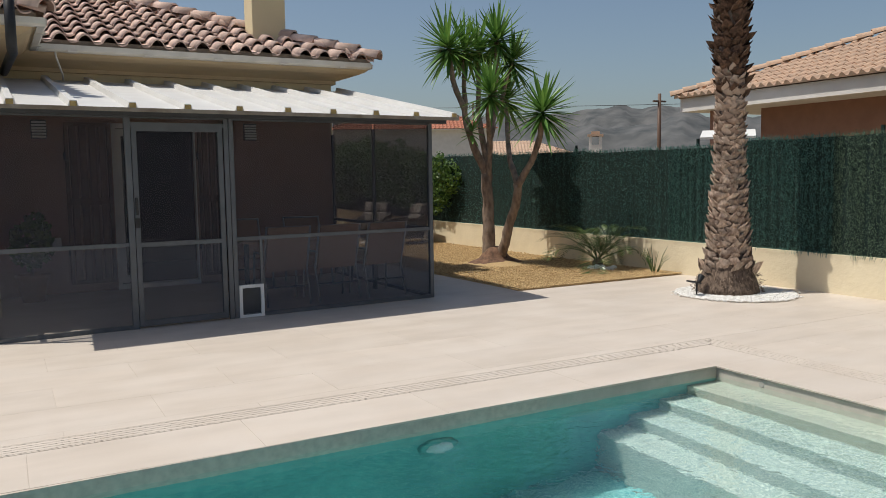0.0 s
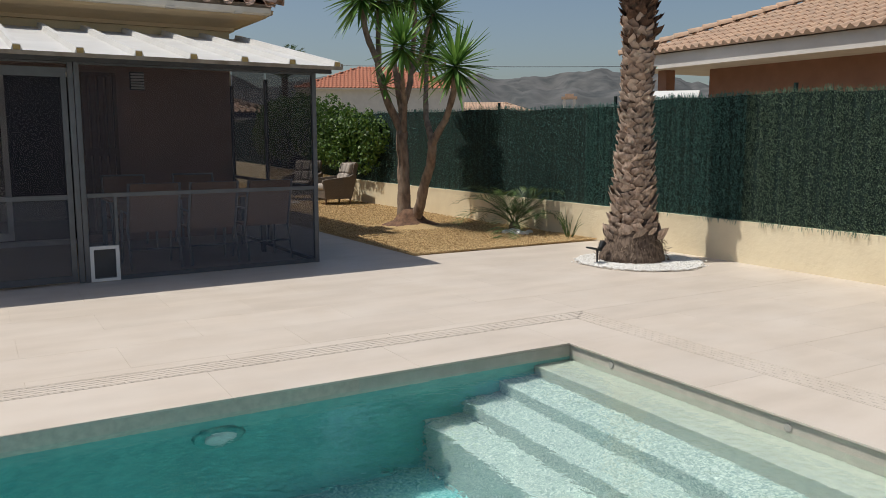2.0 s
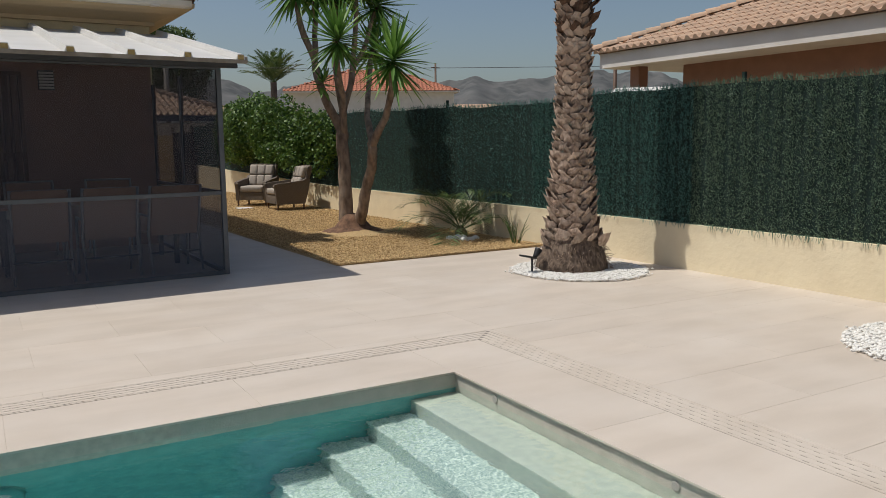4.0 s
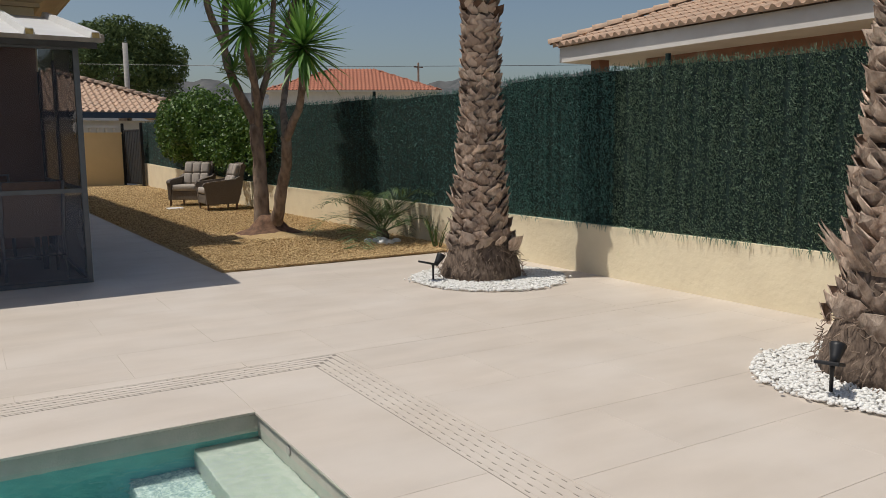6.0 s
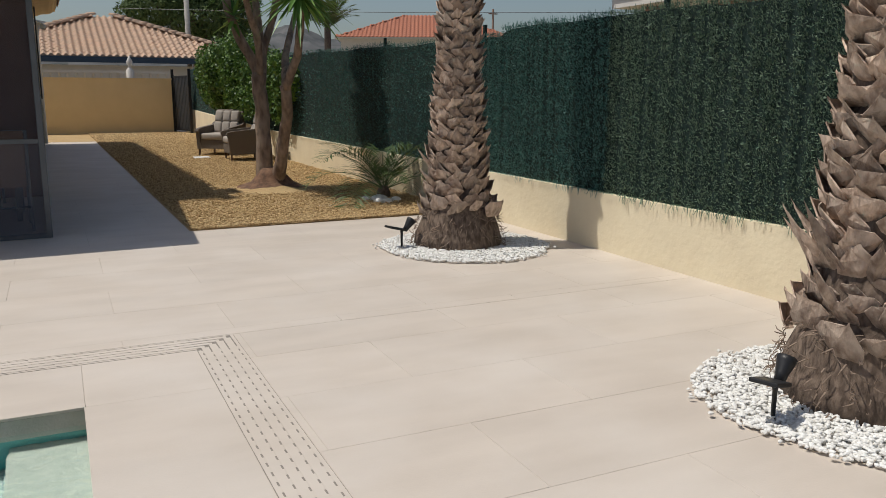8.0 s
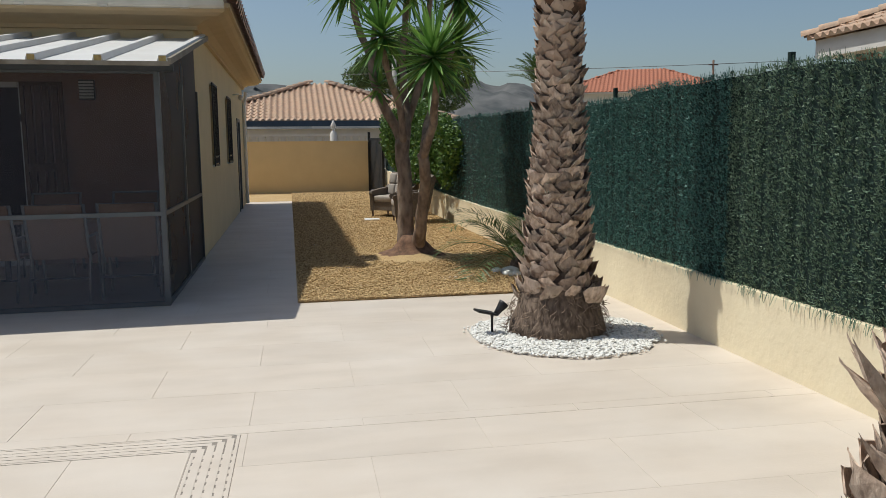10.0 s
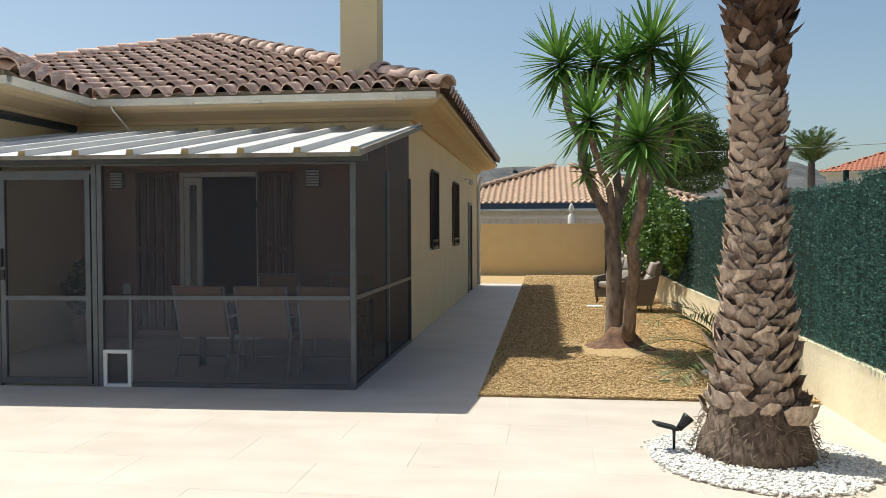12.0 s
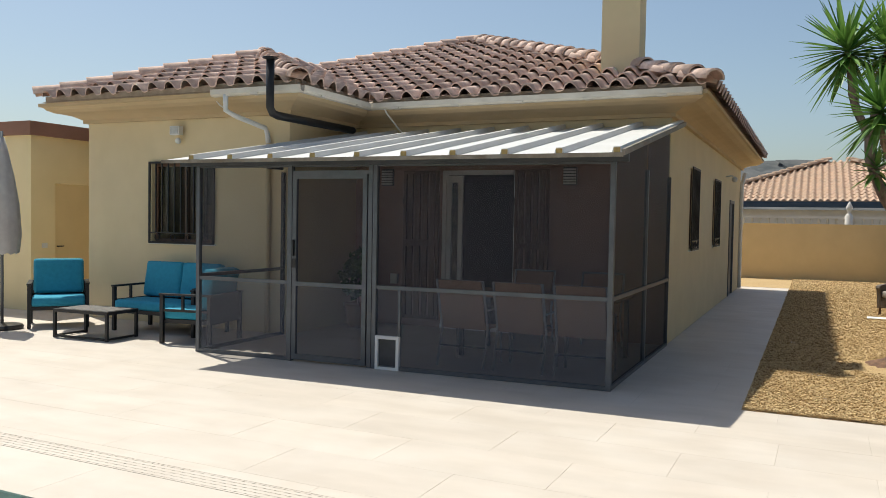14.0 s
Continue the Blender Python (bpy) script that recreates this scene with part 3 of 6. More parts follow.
side = part("wall", boxes((SX - 0.25, SX, FY + 0.25, W1[0], 0, TOP + 0.1), (SX - 0.25, SX, W1[1], W2[0], 0, TOP + 0.1), (SX - 0.25, SX, W2[1], SD[0], 0, TOP + 0.1), (SX - 0.25, SX, SD[1], NY, 0, TOP + 0.1),
                   (SX - 0.25, SX, W1[0], W1[1], 0, W1[2]), (SX - 0.25, SX, W1[0], W1[1], W1[3], TOP + 0.1), (SX - 0.25, SX, W2[0], W2[1], 0, W2[2]), (SX - 0.25, SX, W2[0], W2[1], W2[3], TOP + 0.1),
                   (SX - 0.25, SX, SD[0], SD[1], SD[3], TOP + 0.1)), "wall", house)
GX0, GX1, GZ0, GZ1 = -1.86, -0.67, 1.2, 2.36
part("wall", boxes((LX0, GX0, LY, LY + 0.25, 0, TOP), (GX1, LX1, LY, LY + 0.25, 0, TOP), (GX0, GX1, LY, LY + 0.25, 0, GZ0), (GX0, GX1, LY, LY + 0.25, GZ1, TOP)), "wall", house)
part("wall", boxes((LX1 - 0.25, LX1, LY + 0.25, FY + 0.25, 0, TOP)), "wall", house)
part("wall", boxes((LX0, LX0 + 0.25, LY + 0.25, FY + 0.2, 0, TOP)), "wall", house)
part("wall", boxes((-4.15, -3.9, FY, NY, 0, TOP), (-3.9, LX0, FY, FY + 0.25, 0, TOP)), "wall", house)
part("wall", boxes((-3.9, SX - 0.25, NY - 0.25, NY, 0, TOP)), "wall", house)
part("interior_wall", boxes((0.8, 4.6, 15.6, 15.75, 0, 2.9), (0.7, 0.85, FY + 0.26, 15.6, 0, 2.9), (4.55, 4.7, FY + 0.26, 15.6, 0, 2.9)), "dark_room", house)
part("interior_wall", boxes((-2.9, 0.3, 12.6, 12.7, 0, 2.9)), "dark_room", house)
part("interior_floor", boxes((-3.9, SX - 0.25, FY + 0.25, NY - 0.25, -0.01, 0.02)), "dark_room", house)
tagged(link_mesh("ceiling", boxes((-3.9, SX - 0.25, FY + 0.25, NY - 0.25, 2.9, 2.98), (LX0 + 0.25, LX1 - 0.25, LY + 0.25, FY + 0.25, 2.9, 2.98)), "white"), "white plastered ceiling inside the house", "ceiling", "", "structure")

# roof planes
EZ, SL = 3.28, 0.375
EX1, EY0, EX0, EY1 = 5.86, 11.55, -4.7, 23.45
LE0, LE1, LEY = -3.5, 1.12, 9.75
HALF = (EX1 - EX0) / 2
AX, AY, AZ = (EX0 + EX1) / 2, EY0 + HALF, EZ + SL * HALF
AY2 = EY1 - HALF
LH = (LE1 - LE0) / 2
LAX, LAY, LAZ = (LE0 + LE1) / 2, LEY + LH, EZ + SL * LH
VY = EY0 + LH


def roof_deck():
    bm = bmesh.new()

    def poly(*pts):
        bm.faces.new([bm.verts.new(p) for p in pts])
    d = 0.03
    poly((LE1, EY0, EZ - d), (EX1, EY0, EZ - d), (AX, AY, AZ - d), (EX0, EY0, EZ - d), (LE0, EY0, EZ - d), (LAX, VY, LAZ - d))
    poly((EX1, EY0, EZ - d), (EX1, EY1, EZ - d), (AX, AY2, AZ - d), (AX, AY, AZ - d))
    poly((EX1, EY1, EZ - d), (EX0, EY1, EZ - d), (AX, AY2, AZ - d))
    poly((EX0, EY1, EZ - d), (EX0, EY0, EZ - d), (AX, AY, AZ - d), (AX, AY2, AZ - d))
    poly((LE0, LEY, EZ - d), (LE1, LEY, EZ - d), (LAX, LAY, LAZ - d))
    poly((LE1, LEY, EZ - d), (LE1, EY0, EZ - d), (LAX, VY, LAZ - d), (LAX, LAY, LAZ - d))
    poly((LE0, EY0, EZ - d), (LE0, LEY, EZ - d), (LAX, LAY, LAZ - d), (LAX, VY, LAZ - d))
    return bm


roof = part("roof", roof_deck(), "mortar", house, "hip roof of weathered pink-brown clay tiles")


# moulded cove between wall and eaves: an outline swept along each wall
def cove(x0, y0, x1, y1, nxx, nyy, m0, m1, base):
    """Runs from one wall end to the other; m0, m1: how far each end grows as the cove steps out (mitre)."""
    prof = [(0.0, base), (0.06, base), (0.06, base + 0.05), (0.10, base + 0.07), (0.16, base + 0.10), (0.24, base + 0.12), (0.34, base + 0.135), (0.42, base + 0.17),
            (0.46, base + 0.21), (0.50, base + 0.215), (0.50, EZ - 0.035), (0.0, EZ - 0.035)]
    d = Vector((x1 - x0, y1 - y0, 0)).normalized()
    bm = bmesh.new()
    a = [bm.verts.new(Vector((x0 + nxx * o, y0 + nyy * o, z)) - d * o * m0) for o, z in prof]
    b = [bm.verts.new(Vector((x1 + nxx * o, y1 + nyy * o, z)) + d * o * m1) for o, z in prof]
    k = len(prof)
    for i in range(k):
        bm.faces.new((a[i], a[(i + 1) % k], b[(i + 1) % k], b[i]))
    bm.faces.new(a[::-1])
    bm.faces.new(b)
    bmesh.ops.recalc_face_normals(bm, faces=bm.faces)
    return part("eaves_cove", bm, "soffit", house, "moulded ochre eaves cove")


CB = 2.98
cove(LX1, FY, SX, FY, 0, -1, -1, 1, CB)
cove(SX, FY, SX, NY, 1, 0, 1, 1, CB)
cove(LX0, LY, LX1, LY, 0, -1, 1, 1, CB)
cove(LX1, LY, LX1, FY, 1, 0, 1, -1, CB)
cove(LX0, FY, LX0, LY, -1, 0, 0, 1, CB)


# mortar that closes the tile ends along the eaves
for run in ((LE1 + 0.03, EX1 - 0.05, EY0 + 0.02, EY0 + 0.09), (LE0 + 0.05, LE1 - 0.05, LEY + 0.02, LEY + 0.09), (LE1 - 0.09, LE1 - 0.02, LEY + 0.1, EY0)):
    part("eaves_mortar", boxes((*run, EZ - 0.034, EZ + 0.06)), "mortar", house, "grey-brown mortar under the eaves tiles")

# chimney, gutters, flue
bm = boxes((4.27, 4.80, 12.55, 12.97, 3.55, 6.2), (4.20, 4.87, 12.48, 13.04, 6.2, 6.3))
part("chimney", bm, "wall", house, "plain cream chimney stack")


def gutter(x0, y0, x1, y1, nxx, nyy):
    prof = [(0.0, -0.055), (0.07, -0.055), (0.095, -0.03), (0.1, 0.035), (0.085, 0.035), (0.08, -0.02), (0.06, -0.042), (0.01, -0.042), (0.01, 0.03), (0.0, 0.03)]
    bm = bmesh.new()
    a = [bm.verts.new((x0 + nxx * o, y0 + nyy * o, EZ - 0.05 + z)) for o, z in prof]
    b = [bm.verts.new((x1 + nxx * o, y1 + nyy * o, EZ - 0.05 + z)) for o, z in prof]
    k = len(prof)
    for i in range(k):
        bm.faces.new((a[i], a[(i + 1) % k], b[(i + 1) % k], b[i]))
    bm.faces.new(a[::-1])
    bm.faces.new(b)
    bmesh.ops.recalc_face_normals(bm, faces=bm.faces)
    g = part("gutter", bm, "gutter_white", house, "white plastic gutter")
    length = math.hypot(x1 - x0, y1 - y0)
    for i in range(int(length / 0.8)):
        f = (i + 0.5) / int(length / 0.8)
        px, py = x0 + (x1 - x0) * f + nxx * 0.05, y0 + (y1 - y0) * f + nyy * 0.05
        part("bracket", boxes((px - 0.055, px + 0.055, py - 0.055, py + 0.055, EZ - 0.109, EZ - 0.085)), "gutter_white", g)


gutter(LE1, FY - 0.5, 5.78, FY - 0.5, 0, -1)
gutter(LE1 - 0.02, LEY + 0.03, LE1 - 0.02, FY - 0.5, 1, 0)
gutter(-0.25, LY - 0.5, LE1 + 0.06, LY - 0.5, 0, -1)
bm = bmesh.new()
tube(bm, [(-0.02, 9.74, 3.22), (-0.02, 9.74, 2.99), (0.06, 9.86, 2.92), (0.26, 10.22, 2.80), (0.28, 10.24, 2.72), (0.28, 10.262, 2.60)], 0.035, 12)
part("downpipe", bm, "white", house, "white plastic downpipe", smooth=True)
part("downpipe", tube(bmesh.new(), [(0.28, 10.262, 2.60), (0.28, 10.262, 0.0)], 0.034, 12), "wall", house, "downpipe painted cream", smooth=True)
flue = tagged(link_mesh("flue_pipe", tube(bmesh.new(), [(0.84, 9.55, 3.56), (0.84, 9.55, 2.97), (0.845, 9.60, 2.90), (0.85, 9.70, 2.88), (0.80, 11.60, 2.90)], 0.052, 14), "black", None, "", True), "black metal flue pipe rising past the eaves", "flue pipe")
flue_cap = bmesh.new()
lathe(flue_cap, [(0.055, 3.56), (0.10, 3.575), (0.10, 3.585), (0.02, 3.60)], 20, (0.84, 9.55))
part("cap", flue_cap, "black", flue)
bm = tube(bmesh.new(), [(1.38, 11.46, 3.24), (1.40, 11.55, 3.12), (1.48, 11.75, 2.93), (1.50, 11.9, 2.84)], 0.012, 6)
tagged(link_mesh("cable", bm, "white", None, "", True), "pale cable hanging from the gutter", "cable")
bm = tube(bmesh.new(), [(-0.32, 9.80, 3.24), (-0.30, 9.95, 3.1), (-0.22, 10.2, 2.99)], 0.010, 6)
tagged(link_mesh("cable", bm, "white", None, "", True), "thin pale cable below the eaves", "cable")

fl = thing("floodlight", "small white floodlight with motion sensor on the wall", "wall lamp", pose(-1.31, 10.3, 2.80))
part("lamp_body", boxes((-0.09, 0.09, -0.13, -0.04, -0.05, 0.08), bevel=0.012), "white", fl)
part("lens", boxes((-0.07, 0.07, -0.14, -0.131, -0.035, 0.065)), "bulb", fl, "pale glass front")
part("bracket", boxes((-0.03, 0.03, -0.05, 0.0, -0.02, 0.04)), "white", fl)
bm = bmesh.new()
bmesh.ops.create_uvsphere(bm, u_segments=12, v_segments=8, radius=0.045, matrix=Matrix.Translation((0.02, -0.07, -0.13)))
part("sensor", bm, "white", fl, "", True)


# grilled windows
def grille_window(name, at, w, h, label):
    """Opening in the wall facing -y, its lower corner at the origin."""
    g = thing(name, label, "window", at, kind="structure")
    fr = part("window_frame", boxes((0, 0.05, 0.08, 0.13, 0, h), (w - 0.05, w, 0.08, 0.13, 0, h), (0.05, w - 0.05, 0.08, 0.13, 0, 0.05), (0.05, w - 0.05, 0.08, 0.13, h - 0.05, h), (w / 2 - 0.03, w / 2 + 0.03, 0.08, 0.13, 0.05, h - 0.05)), "wood", g)
    part("pane", boxes((0.05, w / 2 - 0.03, 0.10, 0.106, 0.05, h - 0.05)), "glass", fr)
    part("pane", boxes((w / 2 + 0.03, w - 0.05, 0.10, 0.106, 0.05, h - 0.05)), "glass", fr)
    part("window_sill", boxes((-0.03, w + 0.03, -0.03, 0.08, -0.03, 0.0)), "white", g)
    gr = part("grille", boxes((-0.02, w + 0.02, -0.05, -0.03, -0.02, 0.01), (-0.02, w + 0.02, -0.05, -0.03, h - 0.01, h + 0.02), (-0.02, 0.01, -0.05, -0.03, 0.01, h - 0.01), (w - 0.01, w + 0.02, -0.05, -0.03, 0.01, h - 0.01),
                              (0.01, w - 0.01, -0.048, -0.032, 0.13, 0.145)), "black", g, "black wrought-iron grille")
    k = max(3, int(w / 0.115))
    for i in range(1, k):
        x = w * i / k
        part("bar", boxes((x - 0.008, x + 0.008, -0.047, -0.031, 0.145, h - 0.01)), "black", gr)
    for i in range(4):
        cx = w * (i + 0.5) / 4
        pts = [(cx + 0.045 * math.cos(a), -0.04, 0.07 + 0.045 * math.sin(a)) for a in [j * 2 * math.pi / 12 for j in range(13)]]
        part("scroll", tube(bmesh.new(), pts, 0.007, 5), "black", gr)
    return g


grille_window("window_1", pose(GX0, LY, GZ0), GX1 - GX0, GZ1 - GZ0, "window with black wrought-iron grille in the cream wall")
grille_window("window_2", pose(SX, W1[0], W1[2], 0, 0, 90), W1[1] - W1[0], W1[3] - W1[2], "narrow side window with dark grille")
grille_window("window_3", pose(SX, W2[0], W2[2], 0, 0, 90), W2[1] - W2[0], W2[3] - W2[2], "narrow side window with dark grille")
sd = thing("door_2", "grey side door in the house wall", "door", pose(SX, SD[0], 0, 0, 0, 90), kind="structure")
part("door_frame", boxes((0, 0.07, -0.02, 0.1, 0, 2.15), (0.93, 1.0, -0.02, 0.1, 0, 2.15), (0.07, 0.93, -0.02, 0.1, 2.08, 2.15)), "alu", sd)
part("leaf", boxes((0.07, 0.93, 0.02, 0.07, 0.02, 2.08)), "alu", sd)
bm = tube(bmesh.new(), [(SX + 0.05, 22.75, 0.02), (SX + 0.05, 22.75, 2.6), (SX + 0.12, 22.75, 2.9)], 0.045, 10)
part("downpipe", bm, "white", house, "white downpipe at the corner", smooth=True)
cam_l = thing("wall_lamp", "small round wall lamp high on the side wall", "wall lamp", pose(SX, 19.3, 2.62))
part("arm", tube(bmesh.new(), [(0, 0, 0), (0.12, 0, 0.02), (0.16, 0, -0.03)], 0.015, 8), "white", cam_l, "", True)
bm = bmesh.new()
bmesh.ops.create_uvsphere(bm, u_segments=12, v_segments=8, radius=0.06, matrix=Matrix.Translation((0.17, 0, -0.06)))
part("globe", bm, "bulb", cam_l, "", True)

# garden door with folded security gates
dr = thing("door_1", "white-framed glass garden door standing ajar, dark room behind", "door", pose(DX0, FY, 0), kind="structure")
DW = DX1 - DX0
part("door_frame", boxes((0, 0.06, 0.02, 0.12, 0.06, DZ1), (DW - 0.02, DW, 0.02, 0.12, 0.06, DZ1), (0.06, DW - 0.02, 0.02, 0.12, DZ1 - 0.06, DZ1), (0, DW, -0.02, 0.14, 0.0, 0.06)), "white", dr)
part("shutter_box", boxes((0.02, DW - 0.02, -0.015, 0.02, DZ1 - 0.05, DZ1)), "white", dr, "white roller shutter box")
lf = part("leaf", boxes((0.06, 0.13, 0.05, 0.10, 0.08, DZ1 - 0.07), (0.24, 0.31, 0.05, 0.10, 0.08, DZ1 - 0.07), (0.13, 0.24, 0.05, 0.10, 0.08, 0.18), (0.13, 0.24, 0.05, 0.10, DZ1 - 0.17, DZ1 - 0.07)), "white", dr)
part("pane", boxes((0.13, 0.24, 0.072, 0.078, 0.18, DZ1 - 0.17)), "glass", lf)


def security_gate(x0, x1):
    g = thing("security_gate", "dark brown slatted security gate folded open against the wall", "gate", pose(x0, FY - 0.07, 0.12), "garden door gates")
    w, h = x1 - x0, 2.2
    part("gate_frame", boxes((0, 0.045, 0, 0.04, 0, h), (w - 0.045, w, 0, 0.04, 0, h), (0.045, w - 0.045, 0, 0.04, 0, 0.05), (0.045, w - 0.045, 0, 0.04, h - 0.05, h), (0.045, w - 0.045, 0, 0.04, 1.08, 1.18)), "wood", g)
    k = 4
    for i in range(k):
        a = 0.045 + (w - 0.09) * (i + 0.14) / k
        b = 0.045 + (w - 0.09) * (i + 0.86) / k
        part("slat", boxes((a, b, 0.008, 0.03, 0.05, 1.08), bevel=0.003), "wood", g)
        part("slat", boxes((a, b, 0.008, 0.03, 1.18, h - 0.05), bevel=0.003), "wood", g)
    for hz in (0.4, 1.7):
        part("hinge", boxes((-0.012, 0.012, 0.0, 0.07, hz, hz + 0.1)), "black", g)
    return g


security_gate(1.47, 2.05)
security_gate(3.23, 3.73)


def louvre_light(x):
    g = thing("wall_light", "white louvred wall light beside the garden door", "wall lamp", pose(x, FY, 2.10), "porch wall lights")
    # dark housing colour paints the shade between the louvres
    part("housing", boxes((0, 0.19, -0.04, 0.0, 0, 0.25), bevel=0.006), "alu", g, "housing coloured dark for the shaded gaps between louvres")
    for i in range(6):
        part("louvre", boxes((0.010, 0.180, -0.075, -0.041, 0.014 + 0.038 * i, 0.037 + 0.038 * i)), "white", g)


louvre_light(1.08)
louvre_light(3.92)
sk = thing("wall_socket", "weatherproof white wall socket low on the porch wall", "socket", pose(1.25, FY, 0.62))
part("socket_plate", boxes((0, 0.12, -0.05, 0, 0, 0.15), bevel=0.008), "white", sk)
part("cover", boxes((0.015, 0.105, -0.06, -0.051, 0.02, 0.13)), "white", sk)

# ---- screened porch ----
PX0, PX1, PZ = 0.53, 5.34, 2.2


def py(x):
    return 8.64 + (x - PX0) * 0.0416


porch = thing("screened_porch", "screened porch of grey aluminium posts and dark insect screen", "porch", pose(0, 0, 0), kind="structure")
PW = 0.045


def post(x, y, z0=0.0, z1=PZ, w=PW, mat="alu"):
    part("post", boxes((x - w / 2, x + w / 2, y - w / 2, y + w / 2, z0, z1), bevel=0.004), mat, porch)


def rail(xa, ya, xb, yb, z, w=0.04):
    d = Vector((xb - xa, yb - ya, 0))
    bm = bmesh.new()
    box(bm, 0, d.length, -w / 2, w / 2, z - w / 2, z + w / 2, m=Matrix.Translation((xa, ya, 0)) @ Matrix.Rotation(math.atan2(d.y, d.x), 4, "Z"))
    part("rail", bm, "alu", porch)


def screen(xa, ya, xb, yb, z0, z1, mat=None):
    bm = bmesh.new()
    bm.faces.new([bm.verts.new(p) for p in ((xa, ya, z0), (xb, yb, z0), (xb, yb, z1), (xa, ya, z1))])
    part("screen", bm, mat or ("screen_low" if z0 < 0.5 else "screen"), porch, "dark insect screen")


G0, G1 = 1.79, 2.79
for x, w in ((PX0, 0.05), (G0, 0.06), (G1, 0.05), (G1 + 0.056, 0.05), (PX1, 0.05)):
    post(x, py(x), w=w)
post(PX1, 10.5)
post(PX1, FY - 0.03, mat="alu_dark")
post(PX0, LY - 0.03, mat="alu_dark")
for xa, xb in ((PX0 + 0.025, G0 - 0.03), (G1 + 0.082, PX1 - 0.025)):
    rail(xa, py(xa), xb, py(xb), 0.87)
    rail(xa, py(xa), xb, py(xb), 0.02)
    rail(xa, py(xa), xb, py(xb), PZ - 0.03)
    screen(xa, py(xa), xb, py(xb), 0.04, 0.85)
    screen(xa, py(xa), xb, py(xb), 0.89, PZ - 0.05)
rail(G0 + 0.03, py(G0), G1 - 0.025, py(G1), PZ - 0.03)
rail(G0 + 0.03, py(G0), G1 - 0.025, py(G1), 2.09)
screen(G0 + 0.03, py(G0), G1 - 0.025, py(G1), 2.11, PZ - 0.05)
for ya, yb in ((py(PX1) + 0.025, 10.478), (10.523, FY - 0.055)):
    rail(PX1, ya, PX1, yb, 0.87)
    rail(PX1, ya, PX1, yb, 0.02)
    screen(PX1, ya, PX1, yb, 0.04, 0.85, "screen_side")
    bm = bmesh.new()
    bm.faces.new([bm.verts.new((PX1, y, z)) for y, z in ((ya, 0.89), (yb, 0.89), (yb, 2.185 + (yb - 8.42) * 0.183), (ya, 2.185 + (ya - 8.42) * 0.183))])
    part("screen", bm, "screen_side", porch, "dark insect screen")
rail(PX0, py(PX0) + 0.03, PX0, LY - 0.06, 0.90)
rail(PX0, py(PX0) + 0.03, PX0, LY - 0.06, 0.02)
rail(PX0, py(PX0) + 0.03, PX0, LY - 0.06, 2.25)

gate = thing("screen_door", "closed aluminium screen door of the porch", "door", pose(G0 + 0.035, py(G0) - 0.004, 0.02, 0, 0, math.degrees(math.atan(0.0416))))
GW = 0.925
part("door_frame", boxes((0, 0.05, -0.02, 0.02, 0, 2.05), (GW - 0.05, GW, -0.02, 0.02, 0, 2.05), (0.05, GW - 0.05, -0.02, 0.02, 2.0, 2.05), (0.05, GW - 0.05, -0.02, 0.02, 0.0, 0.06), (0.05, GW - 0.05, -0.02, 0.02, 0.82, 0.865)), "alu", gate)
for z0, z1 in ((0.06, 0.82), (0.865, 2.0)):
    bm = bmesh.new()
    bm.faces.new([bm.verts.new(p) for p in ((0.05, 0, z0), (GW - 0.05, 0, z0), (GW - 0.05, 0, z1), (0.05, 0, z1))])
    part("screen", bm, "screen_low" if z0 < 0.5 else "screen", gate)
part("handle", boxes((0.01, 0.035, -0.055, -0.02, 1.15, 1.33), bevel=0.006), "black", gate, "black pull handle")
part("lock", boxes((0.0, 0.045, -0.032, -0.02, 1.02, 1.12)), "black", gate)

cat = thing("pet_flap", "white framed pet flap set in the porch screen", "pet flap", pose(2.87, py(2.87) - 0.004, 0.0, 0, 0, math.degrees(math.atan(0.0416))))
part("flap_frame", boxes((0, 0.035, -0.03, 0.03, 0, 0.36), (0.245, 0.28, -0.03, 0.03, 0, 0.36), (0.035, 0.245, -0.03, 0.03, 0.325, 0.36), (0.035, 0.245, -0.03, 0.03, 0, 0.03), bevel=0.003), "white", cat)
part("flap", boxes((0.035, 0.245, -0.004, 0.004, 0.03, 0.325)), "alu_dark", cat, "smoked plastic flap")
post(3.14, py(3.14), 0.36, 0.85, 0.03)

# porch roof
def ryf(x):
    return 8.24 + (x - 0.15) * 0.0345


def rz(x, y):
    """Height of the sheet: level along the front edge, rising to the house wall."""
    return 2.215 + (y - ryf(x)) * (2.88 - 2.215) / (FY - ryf(x))


prf = thing("porch_roof", "white ribbed metal sandwich-panel porch roof with yellowed foam ends", "porch roof", pose(0, 0, 0))
bm = bmesh.new()
ribs = [5.46 - 0.523 * i for i in range(10)]
stops = ribs + [0.33]
for i in range(10):
    spans = [(stops[i + 1], stops[i], FY - 0.005)]
    if stops[i + 1] < LX1:
        spans = [(stops[i + 1], min(stops[i], LX1 + 0.012), LY - 0.06)] + ([(LX1 + 0.012, stops[i], FY - 0.005)] if stops[i] > LX1 + 0.012 else [])
    for xa, xb, yb in spans:
        vs = [bm.verts.new(p) for p in ((xa, ryf(xa), rz(xa, ryf(xa))), (xb, ryf(xb), rz(xb, ryf(xb))), (xb, yb, rz(xb, yb)), (xa, yb, rz(xa, yb)))]
        ws = [bm.verts.new(v.co - Vector((0, 0, 0.016))) for v in vs]
        bm.faces.new(vs)
        bm.faces.new(ws[::-1])
        for k in range(4):
            bm.faces.new((vs[k], ws[k], ws[(k + 1) % 4], vs[(k + 1) % 4]))
bmesh.ops.recalc_face_normals(bm, faces=bm.faces)
